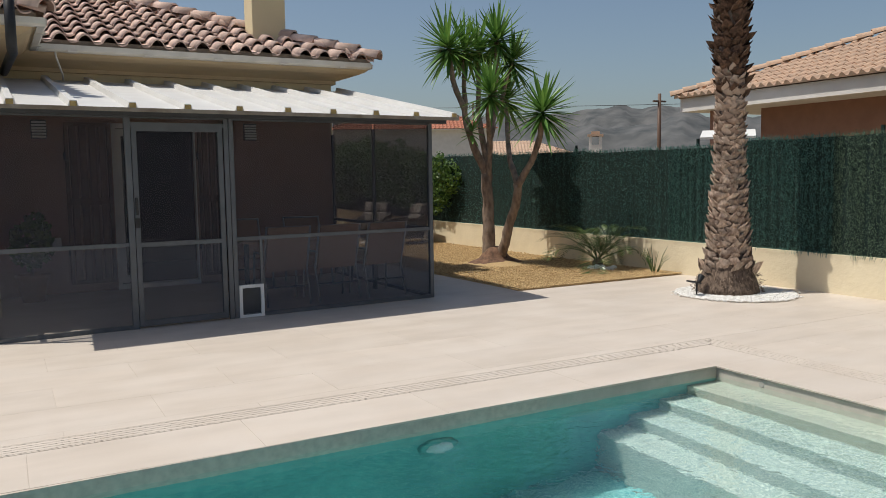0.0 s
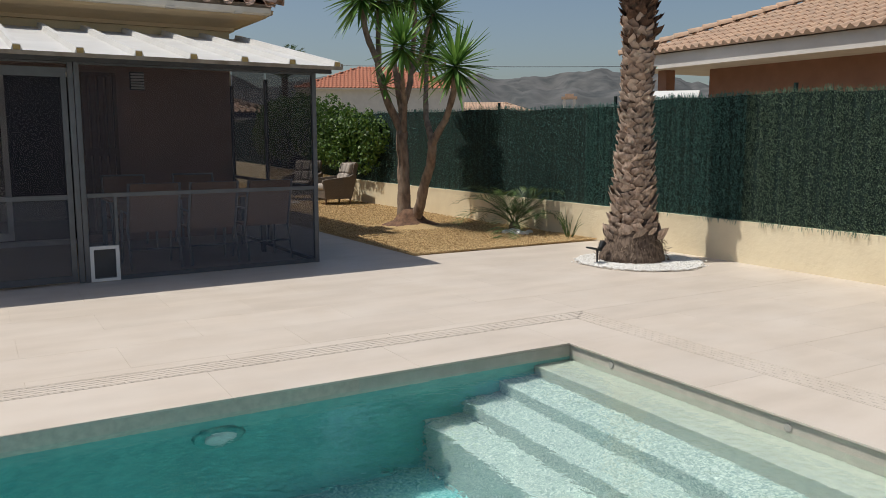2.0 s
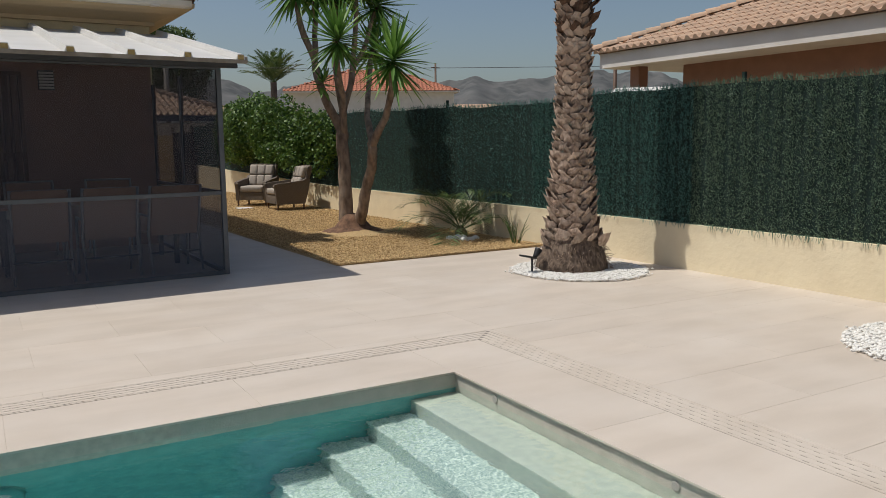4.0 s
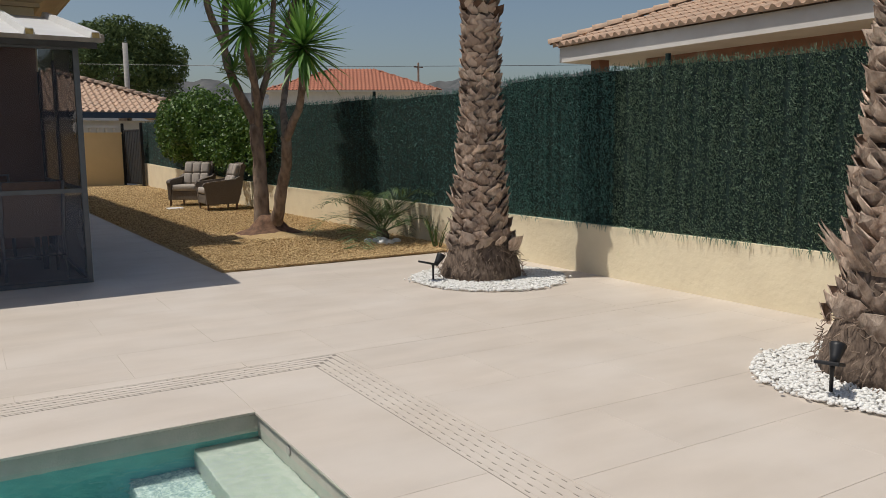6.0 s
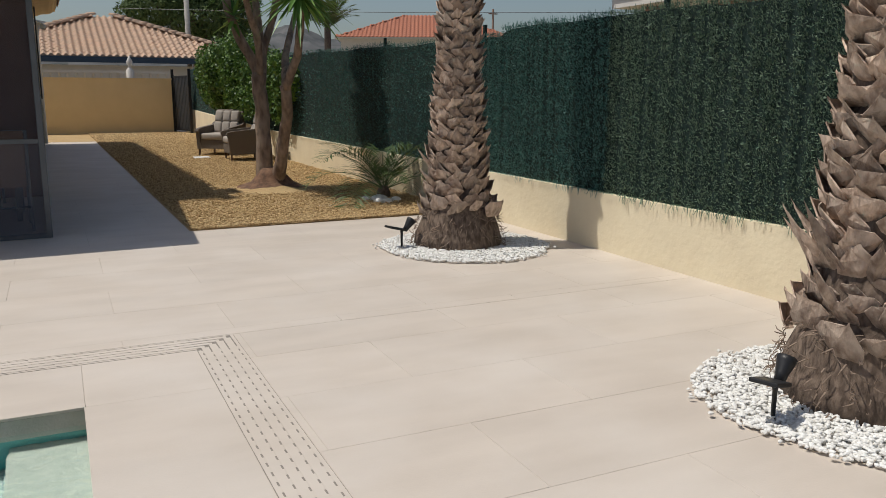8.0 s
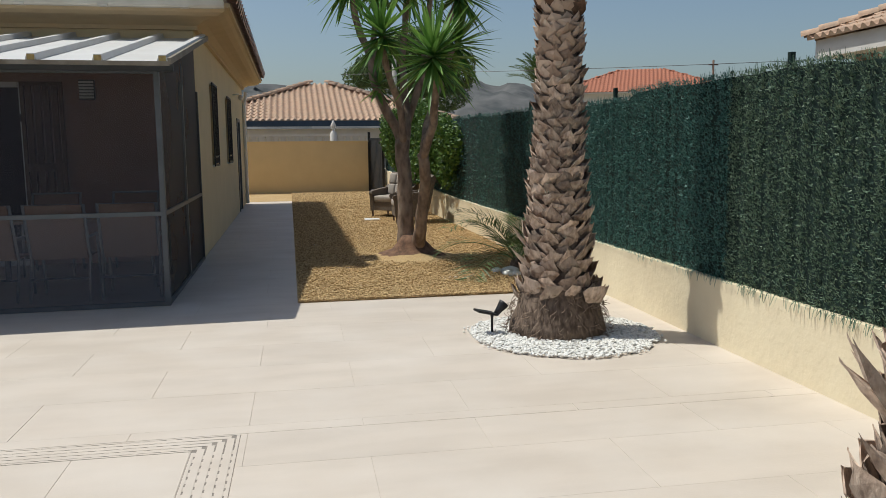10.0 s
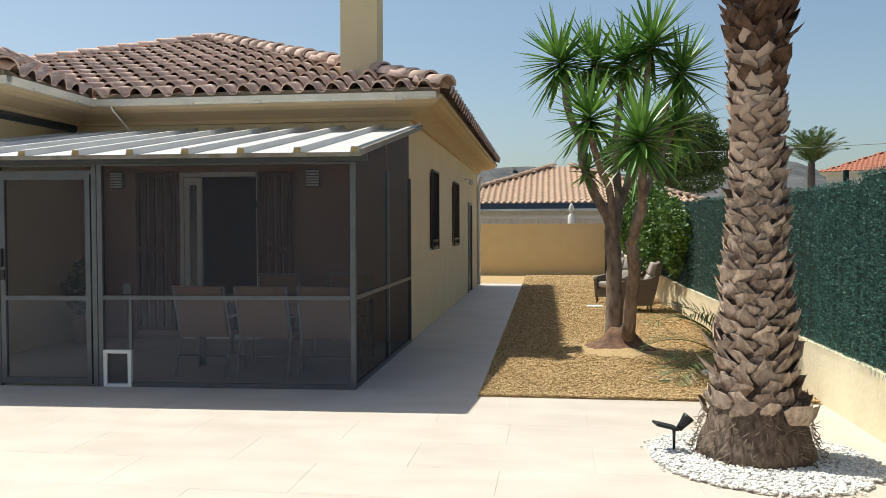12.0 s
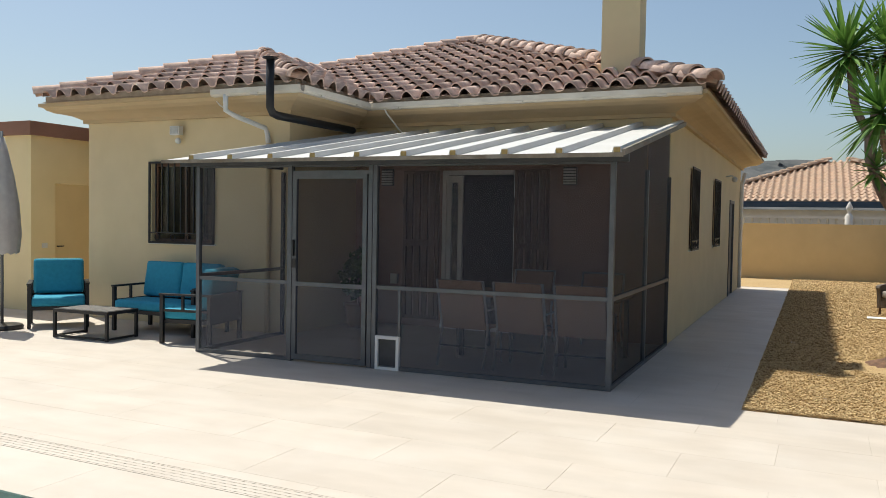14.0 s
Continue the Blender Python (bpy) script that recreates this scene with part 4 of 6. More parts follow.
part("panel", bm, "sheet", prf)
for i, x in enumerate(ribs):
    yb = FY - 0.005
    bm = bmesh.new()
    y0 = ryf(x) - 0.004
    lo = [(-0.046, 0.0), (-0.030, 0.056), (0.030, 0.056), (0.046, 0.0)]
    a = [bm.verts.new((x + u, y0, rz(x, y0) + v + 0.002)) for u, v in lo]
    b = [bm.verts.new((x + u, yb, rz(x, yb) + v + 0.002)) for u, v in lo]
    for k in range(4):
        bm.faces.new((a[k], a[(k + 1) % 4], b[(k + 1) % 4], b[k]))
    bm.faces.new(a[::-1])
    bm.faces.new(b)
    bmesh.ops.recalc_face_normals(bm, faces=bm.faces)
    rib = part("rib", bm, "sheet", prf)
    part("foam_end", boxes((x - 0.03, x + 0.03, y0 - 0.006, y0 + 0.02, rz(x, y0), rz(x, y0) + 0.050), bevel=0.004), "foam", rib, "yellowed foam filling")
bm = bmesh.new()
y0 = ryf(5.5)
prism(bm, [(y0, rz(5.5, y0) - 0.022), (FY - 0.01, 2.858), (FY - 0.01, 2.915), (y0, rz(5.5, y0) + 0.034)], "x", 5.50, 5.53)
part("edge_trim", bm, "trim_beige", prf, "dull beige edge trim")
bm = bmesh.new()
box(bm, 0, 5.19, -0.012, 0.0, -0.034, 0.004, m=Matrix.Translation((0.33, ryf(0.33) - 0.002, 2.215)) @ Matrix.Rotation(math.atan(0.0345), 4, "Z"))
part("front_lip", bm, "trim_beige", prf, "dirty beige lip along the front edge")
bm = bmesh.new()
box(bm, 0, 5.16, -0.03, 0.03, -0.07, 0, m=Matrix.Translation((0.35, ryf(0.35) + 0.30, rz(0.35, ryf(0.35) + 0.30) - 0.036)) @ Matrix.Rotation(math.atan(0.0345), 4, "Z"))
part("front_beam", bm, "alu_dark", prf)

# porch table and sling chairs
def sling_chair(at):
    g = thing("sling_chair", "brown sling garden chair with grey metal frame", "chair", at, "porch chairs")
    for sx in (-0.27, 0.27):
        part("leg", tube(bmesh.new(), [(sx, 0.26, 0.0), (sx, 0.22, 0.42), (sx, 0.18, 0.62), (sx, -0.24, 0.62)], 0.014, 8), "alu_light", g, "", True)
        part("leg", tube(bmesh.new(), [(sx, -0.30, 0.0), (sx, -0.17, 0.42), (sx, -0.24, 0.62), (sx, -0.34, 0.95)], 0.014, 8), "alu_light", g, "", True)
    part("backrest", boxes((-0.25, 0.25, -0.01, 0.01, 0, 0.55)), "sling", g, at=pose(0, -0.19, 0.42, 16, 0, 0))
    part("seat", boxes((-0.25, 0.25, -0.18, 0.25, 0.405, 0.425), bevel=0.006), "sling", g)
    part("stretcher", tube(bmesh.new(), [(-0.27, -0.335, 0.94), (0.27, -0.335, 0.94)], 0.013, 8), "alu_light", g, "", True)
    part("stretcher", tube(bmesh.new(), [(-0.27, -0.24, 0.22), (0.27, -0.24, 0.22)], 0.010, 8), "alu", g, "", True)
    return g


first = sling_chair(pose(3.62, 9.55, 0))
for x in (4.27, 4.92):
    copy_thing(first, pose(x, 9.55 + (x - 4) * 0.03, 0, 0, 0, rng.uniform(-4, 4)))
for x in (3.7, 4.6):
    copy_thing(first, pose(x, 11.25, 0, 0, 0, 180 + rng.uniform(-4, 4)))
tb = thing("garden_table", "brown rectangular porch table on metal legs", "table", pose(4.2, 10.4, 0))
part("tabletop", boxes((-0.95, 0.95, -0.48, 0.48, 0.71, 0.74), bevel=0.008), "sling", tb)
for sx in (-0.88, 0.88):
    for sy in (-0.42, 0.42):
        part("leg", boxes((sx - 0.025, sx + 0.025, sy - 0.025, sy + 0.025, 0, 0.71)), "alu", tb)

# ---- lounge set on the terrace ----
def lounge_seat(name, at, w, label, seats):
    g = thing(name, label, "sofa" if seats > 1 else "armchair", at, "turquoise lounge set")
    for sx in (-w / 2, w / 2 - 0.045):
        for sy in (-0.36, 0.30):
            part("leg", boxes((sx, sx + 0.045, sy, sy + 0.045, 0, 0.60)), "black", g)
        part("armrest", boxes((sx - 0.008, sx + 0.053, -0.37, 0.36, 0.60, 0.625), bevel=0.005), "black", g)
        part("side_bar", boxes((sx + 0.008, sx + 0.037, -0.315, 0.30, 0.40, 0.43), (sx + 0.008, sx + 0.037, -0.06, -0.03, 0.43, 0.60)), "black", g)
    part("seat_frame", boxes((-w / 2 + 0.045, w / 2 - 0.045, -0.35, 0.34, 0.25, 0.30)), "black", g)
    part("back_frame", boxes((-w / 2 + 0.045, w / 2 - 0.045, 0.30, 0.335, 0.30, 0.62)), "black", g)
    cw = (w - 0.1) / seats
    part("seat_cushion", boxes((-w / 2 + 0.05, w / 2 - 0.05, -0.37, 0.20, 0.30, 0.43), bevel=0.04), "teal", g, "turquoise seat cushion", True)
    for i in range(seats):
        bm = bmesh.new()
        box(bm, -cw / 2 + 0.01, cw / 2 - 0.01, -0.075, 0.075, 0, 0.50, bevel=0.045)
        part("back_cushion", bm, "teal", g, "turquoise back cushion", True, at=pose(-w / 2 + 0.05 + cw * (i + 0.5), 0.20, 0.44, -10, 0, 0))
    return g


lounge_seat("lounge_chair", pose(-2.72, 9.4, 0, 0, 0, 50), 0.78, "black metal lounge chair with turquoise cushions", 1)
lounge_seat("lounge_chair", pose(0.0, 9.3, 0, 0, 0, -80), 0.78, "black metal lounge chair with turquoise cushions beside the porch", 1)
lounge_seat("lounge_sofa", pose(-0.95, 9.75, 0, 0, 0, 0), 1.45, "black metal two-seat sofa with turquoise cushions", 2)
ct = thing("coffee_table", "low black metal coffee table with dark slatted top", "coffee table", pose(-1.36, 8.84, 0, 0, 0, 3))
part("table_frame", boxes((-0.45, 0.45, -0.27, -0.235, 0.33, 0.37), (-0.45, 0.45, 0.235, 0.27, 0.33, 0.37), (-0.45, -0.415, -0.235, 0.235, 0.33, 0.37), (0.415, 0.45, -0.235, 0.235, 0.33, 0.37)), "black", ct)
for i in range(8):
    part("slat", boxes((-0.41 + 0.103 * i, -0.315 + 0.103 * i, -0.235, 0.235, 0.345, 0.374)), "rattan_top", ct)
for sx in (-0.45, 0.415):
    for sy in (-0.27, 0.235):
        part("leg", boxes((sx, sx + 0.035, sy, sy + 0.035, 0, 0.33)), "black", ct)
    part("stretcher", boxes((sx + 0.005, sx + 0.03, -0.235, 0.235, 0.01, 0.035)), "black", ct)
part("stretcher", boxes((-0.415, 0.415, -0.265, -0.24, 0.01, 0.035)), "black", ct)

um = thing("parasol", "closed grey garden parasol on a dark base", "parasol", pose(-3.0, 8.72, 0))
bm = bmesh.new()
lathe(bm, [(0.26, 0.0), (0.27, 0.03), (0.25, 0.06), (0.05, 0.08)], 24)
part("base", bm, "black", um)
part("pole", tube(bmesh.new(), [(0, 0, 0.07), (0, 0, 2.7)], 0.022, 10), "alu", um, "", True)
bm = bmesh.new()
rings = []
for z, r in ((1.02, 0.17), (1.3, 0.19), (1.7, 0.17), (2.1, 0.12), (2.45, 0.06), (2.62, 0.025)):
    rings.append([bm.verts.new(((r * (1 + 0.28 * (k % 2))) * math.cos(k * math.pi / 10), (r * (1 + 0.28 * (k % 2))) * math.sin(k * math.pi / 10), z + 0.03 * (k % 2) * (z < 1.1))) for k in range(20)])
for r0, r1 in zip(rings, rings[1:]):
    for k in range(20):
        bm.faces.new((r0[k], r0[(k + 1) % 20], r1[(k + 1) % 20], r1[k]))
bm.faces.new(rings[-1])
part("canopy", bm, "canvas", um, "folded grey canvas", True)

# annex west of the house
an = thing("annex", "small ochre annex with flat roof edge and plain door", "outbuilding", pose(0, 0, 0), kind="structure")
part("wall", boxes((-4.75, -4.5, 10.34, 10.80, 0, 2.86), (-4.75, -4.5, 11.62, 12.05, 0, 2.86), (-4.75, -4.5, 10.80, 11.62, 2.1, 2.86), (-8.0, -4.75, 10.34, 10.59, 0, 2.86)), "annex", an)
part("fascia", boxes((-8.1, -4.42, 10.26, 12.05, 2.86, 3.08)), "terracotta", an, "brown roof fascia")
d = part("door", boxes((-4.58, -4.53, 10.806, 11.614, 0.012, 2.09)), "ochre", an, "plain cream door")
part("door_handle", tube(bmesh.new(), [(-4.53, 10.86, 1.04), (-4.51, 10.86, 1.04), (-4.51, 10.97, 1.04)], 0.011, 6), "black", d)
part("switch_plate", boxes((-4.5, -4.488, 10.54, 10.64, 1.02, 1.10)), "white", an)

# ---- garden things ----
def wicker_chair(at):
    g = thing("wicker_armchair", "grey wicker garden armchair with taupe tufted cushions on the gravel", "armchair", at, "wicker armchairs")
    bm = bmesh.new()
    prism(bm, [(-0.33, 0.14), (0.30, 0.14), (0.36, 0.34), (0.43, 0.66), (0.37, 0.70), (0.26, 0.64), (-0.28, 0.585), (-0.37, 0.565), (-0.39, 0.52), (-0.36, 0.47)], "x", -0.38, -0.30)
    part("side_panel", bm, "wicker", g)
    bm = bmesh.new()
    prism(bm, [(-0.33, 0.14), (0.30, 0.14), (0.36, 0.34), (0.43, 0.66), (0.37, 0.70), (0.26, 0.64), (-0.28, 0.585), (-0.37, 0.565), (-0.39, 0.52), (-0.36, 0.47)], "x", 0.30, 0.38)
    part("side_panel", bm, "wicker", g)
    part("seat_base", boxes((-0.29, 0.29, -0.34, 0.30, 0.15, 0.34), bevel=0.01), "wicker", g)
    bm = bmesh.new()
    prism(bm, [(0.24, 0.3), (0.32, 0.3), (0.50, 0.90), (0.46, 0.96), (0.40, 0.92)], "x", -0.33, 0.33)
    part("back_panel", bm, "wicker", g)
    part("seat_cushion", boxes((-0.28, 0.28, -0.36, 0.22, 0.34, 0.47), bevel=0.04), "cushion", g, "", True)
    for i in range(3):
        for j in range(2):
            bm = bmesh.new()
            box(bm, -0.098, 0.098, -0.06, 0.06, 0, 0.25, bevel=0.045)
            part("back_cushion", bm, "cushion", g, "tufted taupe cushion", True, at=pose(-0.195 + 0.195 * i, 0.22 + 0.075 * j, 0.46 + 0.235 * j, -17, 0, 0))
    for sx in (-0.34, 0.34):
        for sy in (-0.3, 0.28):
            part("leg", boxes((sx - 0.016, sx + 0.016, sy - 0.016, sy + 0.016, 0, 0.15)), "wood", g)
    return g


wc = wicker_chair(pose(8.76, 16.3, 0.012, 0, 0, -92))
wc.scale = (0.95, 0.95, 0.95)
copy_thing(wc, pose(8.62, 17.75, 0.012, 0, 0, -42))
tagged(link_mesh("stepping_stone", boxes((7.95, 8.25, 16.9, 17.2, 0.0, 0.035), bevel=0.008), "white"), "pale flat slab on the gravel beside the armchairs", "stone slab")

# black gate at the end of the garden
bg = thing("metal_gate", "black metal garden gate with solid infill", "gate", pose(0, 0, 0), kind="structure")
for x, y in ((9.10, 27.6), (9.42, 26.4)):
    part("gate_post", boxes((x - 0.04, x + 0.04, y - 0.04, y + 0.04, -0.1, 1.95)), "black", bg)
bm = bmesh.new()
mg = Matrix.Translation((9.12, 27.5, 0)) @ Matrix.Rotation(math.atan2(-1.1, 0.3), 4, "Z")
for b_ in ((0.02, 1.08, -0.02, 0.02, 0.08, 0.13), (0.02, 1.08, -0.02, 0.02, 1.70, 1.75), (0.02, 0.06, -0.02, 0.02, 0.13, 1.70), (1.04, 1.08, -0.02, 0.02, 0.13, 1.70)):
    box(bm, *b_, m=mg)
part("gate_frame", bm, "black", bg)
for i in range(9):
    bm = bmesh.new()
    box(bm, 0.08 + 0.106 * i, 0.165 + 0.106 * i, -0.008, 0.008, 0.13, 1.70, m=mg)
    part("board", bm, "alu_dark", bg)

# ---- fence of green pvc hedge ----
FX = 9.60
fence = thing("hedge_fence", "dark green artificial hedge fence on top of the garden wall", "fence", pose(0, 0, 0), kind="structure")


def wall_top(y):
    return 0.47 + 0.03 * (y - SOUTH) / 21 if y < 16 else 0.5 + (y - 16) * 0.02


def fence_top(y):
    k = int((y + 50) / 2.9)
    return 1.93 + 0.035 * math.sin(k * 2.1) + 0.004 * max(0.0, y - 8) + 0.02 * noise.noise((y * 1.7, 0, 3))


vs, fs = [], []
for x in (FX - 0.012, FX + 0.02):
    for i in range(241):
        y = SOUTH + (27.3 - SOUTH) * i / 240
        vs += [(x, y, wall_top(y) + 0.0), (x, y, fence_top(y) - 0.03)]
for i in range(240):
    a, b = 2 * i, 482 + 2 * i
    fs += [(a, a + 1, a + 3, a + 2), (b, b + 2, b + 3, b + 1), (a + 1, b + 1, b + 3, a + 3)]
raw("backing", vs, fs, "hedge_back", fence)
groups = {"hedge": ([], []), "hedge_teal": ([], [])}
for y0, y1, per in ((-2.0, 3.0, 500), (3.0, 9.0, 9200), (9.0, 14.0, 3400), (14.0, 20.0, 900), (20.0, 27.0, 500)):
    count = int((y1 - y0) * 1.48 * per)
    for _ in range(count):
        y = rng.uniform(y0, y1)
        strand = noise.noise((y * 14.0, 0.0, 5.0))
        if strand < -0.1 and rng.random() < 0.6:
            continue
        top, low = fence_top(y), wall_top(y) - 0.05
        z = low + (top - low) * rng.random() ** 0.95
        ln, wd = rng.uniform(0.010, 0.023) * (1 if per > 1000 else 1.4), rng.uniform(0.0028, 0.0058) * (1 if per > 1000 else 1.6)
        a, tilt = rng.uniform(0, 2 * math.pi), rng.uniform(-0.2, 0.9)
        dirv = np.array((-abs(math.cos(a)) * 0.45 - 0.12, math.sin(a) * 0.38, tilt * 1.3))
        dirv /= np.linalg.norm(dirv)
        sidev = np.cross(dirv, rng.normal(size=3))
        sidev *= wd / (np.linalg.norm(sidev) + 1e-9)
        p = np.array((FX - 0.012 - rng.random() * 0.03 - 0.012 * strand, y, z))
        vs, fs = groups["hedge" if y < 6.25 else "hedge_teal"]
        k = len(vs)
        vs += [p - sidev, p + sidev, p + dirv * ln + sidev * 0.4, p + dirv * ln - sidev * 0.4]
        fs.append((k, k + 1, k + 2, k + 3))
# fringe: ends standing above the top and hanging below the foot
for _ in range(3600):
    y = rng.uniform(1.5, 22)
    up = rng.random() < 0.6
    z = fence_top(y) - 0.03 if up else wall_top(y) + 0.02
    ln = rng.uniform(0.03, 0.075) if up else -rng.uniform(0.03, 0.075) * (1 if y < 7.6 and noise.noise((y * 1.9, 2, 0)) > -0.15 else 0.3)
    vs, fs = groups["hedge" if y < 6.25 else "hedge_teal"]
    k = len(vs)
    x, w, dy = FX - rng.uniform(-0.02, 0.05), rng.uniform(0.002, 0.005), rng.uniform(-0.03, 0.03)
    if not up:
        x = WALL_X - rng.uniform(0.004, 0.03)
    vs += [(x, y - w, z), (x, y + w, z), (x - 0.01, y + dy + w * 0.4, z + ln), (x - 0.01, y + dy - w * 0.4, z + ln)]
    fs.append((k, k + 1, k + 2, k + 3))
for key, (vs, fs) in groups.items():
    tagged(raw("blades", vs, fs, key, fence), "fine dark green plastic blades", "", "", "stuff")
for y in (5.7, 8.5, 11.3, 14.2, 17.0, 20.0, 23.0):
    part("fence_post", tube(bmesh.new(), [(FX + 0.05, y, 0.45), (FX + 0.05, y, 2.0 + 0.02 * (y % 2))], 0.024, 8), "hedge_back", fence)


# ---- palms ----
def trunk_radius(z):
    pts = ((0.0, 0.40), (0.15, 0.375), (0.3, 0.335), (0.38, 0.295), (0.5, 0.265), (0.9, 0.225), (1.5, 0.182), (2.2, 0.165), (2.8, 0.172), (3.3, 0.19), (4.5, 0.21), (6.0, 0.22))
    for (z0, r0), (z1, r1) in zip(pts, pts[1:]):
        if z <= z1:
            return r0 + (r1 - r0) * (z - z0) / (z1 - z0)
    return pts[-1][1]


def boot_mesh(name, mat, w, h, out, seed):
    """The stub of a cut frond: narrow below, widening to a thick cut end that stands off the trunk. x outwards, z up."""
    r = np.random.default_rng(seed)
    bm = bmesh.new()
    rows = []
    for f, half, off, th in ((0.0, 0.15, -0.022, 0.006), (0.34, 0.92, out * 0.35, 0.010), (0.66, 0.80, out * 0.8, 0.012), (1.0, 0.10, out * 1.1, 0.007)):
        hw = w / 2 * half
        k = [(-hw, 0.35), (-hw * 0.5, 0.85), (0, 1.0), (hw * 0.5, 0.85), (hw, 0.35)]
        j = r.uniform(-0.004, 0.004, (5, 3))
        top = [bm.verts.new((off - 0.25 * abs(u) + th * (c - 0.5) + j[i][0], u + j[i][1], h * f + (0.02 * (1 - abs(u) / (hw + 1e-6)) if f == 1.0 else 0) + j[i][2])) for i, (u, c) in enumerate(k)]
        bot = [bm.verts.new((off - 0.25 * abs(u) - th, u, h * f)) for u, c in k]
        rows.append((top, bot))
    for (t0, b0), (t1, b1) in zip(rows, rows[1:]):
        for i in range(4):
            bm.faces.new((t0[i], t0[i + 1], t1[i + 1], t1[i]))
        bm.faces.new((b0[0], t0[0], t1[0], b1[0]))
        bm.faces.new((t0[4], b0[4], b1[4], t1[4]))
    t1, b1 = rows[-1]
    for i in range(4):
        bm.faces.new((t1[i], t1[i + 1], b1[i + 1], b1[i]))
    bmesh.ops.recalc_face_normals(bm, faces=bm.faces)
    return piece_mesh(name, bm, mat)


BOOTS = [boot_mesh("boot", "boot", 0.155 + 0.018 * (i % 3), 0.120 + 0.012 * (i % 2), 0.044 + 0.010 * (i % 3), i) for i in range(6)]
BOOTS_DARK = [boot_mesh("boot", "boot_dark", 0.15 + 0.03 * (i % 2), 0.16 + 0.02 * (i % 2), 0.06 + 0.028 * (i % 3), 20 + i) for i in range(4)]


def frond(bm, base, az, elev, length, leaflets, width, droop=0.9):
    """A feather palm leaf: an arching stem with narrow leaflets on both sides."""
    pts = []
    p, e = Vector(base), elev
    n = 12
    for i in range(n + 1):
        pts.append(p.copy())
        p += Vector((math.cos(az) * math.cos(e), math.sin(az) * math.cos(e), math.sin(e))) * (length / n)
        e -= droop / n * (0.4 + 1.2 * i / n)
    tube(bm, pts, [0.012 * length * (1 - 0.85 * i / n) / 1.0 * 0.6 for i in range(n + 1)], 5)
    for i in range(leaflets):
        f = 0.14 + 0.85 * i / leaflets
        k = min(int(f * n), n - 1)
        c = pts[k].lerp(pts[k + 1], f * n - k)
        d = (pts[k + 1] - pts[k]).normalized()
        for s in (-1, 1):
            sd_ = d.cross(Vector((0, 0, 1))).normalized() * s
            up = sd_.cross(d).normalized() * s
            ll = length * 0.30 * (0.45 + math.sin(math.pi * min(1, f * 0.95 + 0.08)) * 0.8) * rng.uniform(0.85, 1.1)
            way = (sd_ * 0.75 + d * 0.62 + Vector((0, 0, 0.18)) + Vector(rng.uniform(-0.08, 0.08, 3))).normalized()
            w = way.cross(up).normalized() * width
            mid, tip = c + way * ll * 0.5, c + way * ll - Vector((0, 0, ll * 0.12))
            v = [bm.verts.new(c - w * 0.3), bm.verts.new(mid - w), bm.verts.new(tip), bm.verts.new(mid + w)]
            bm.faces.new(v)


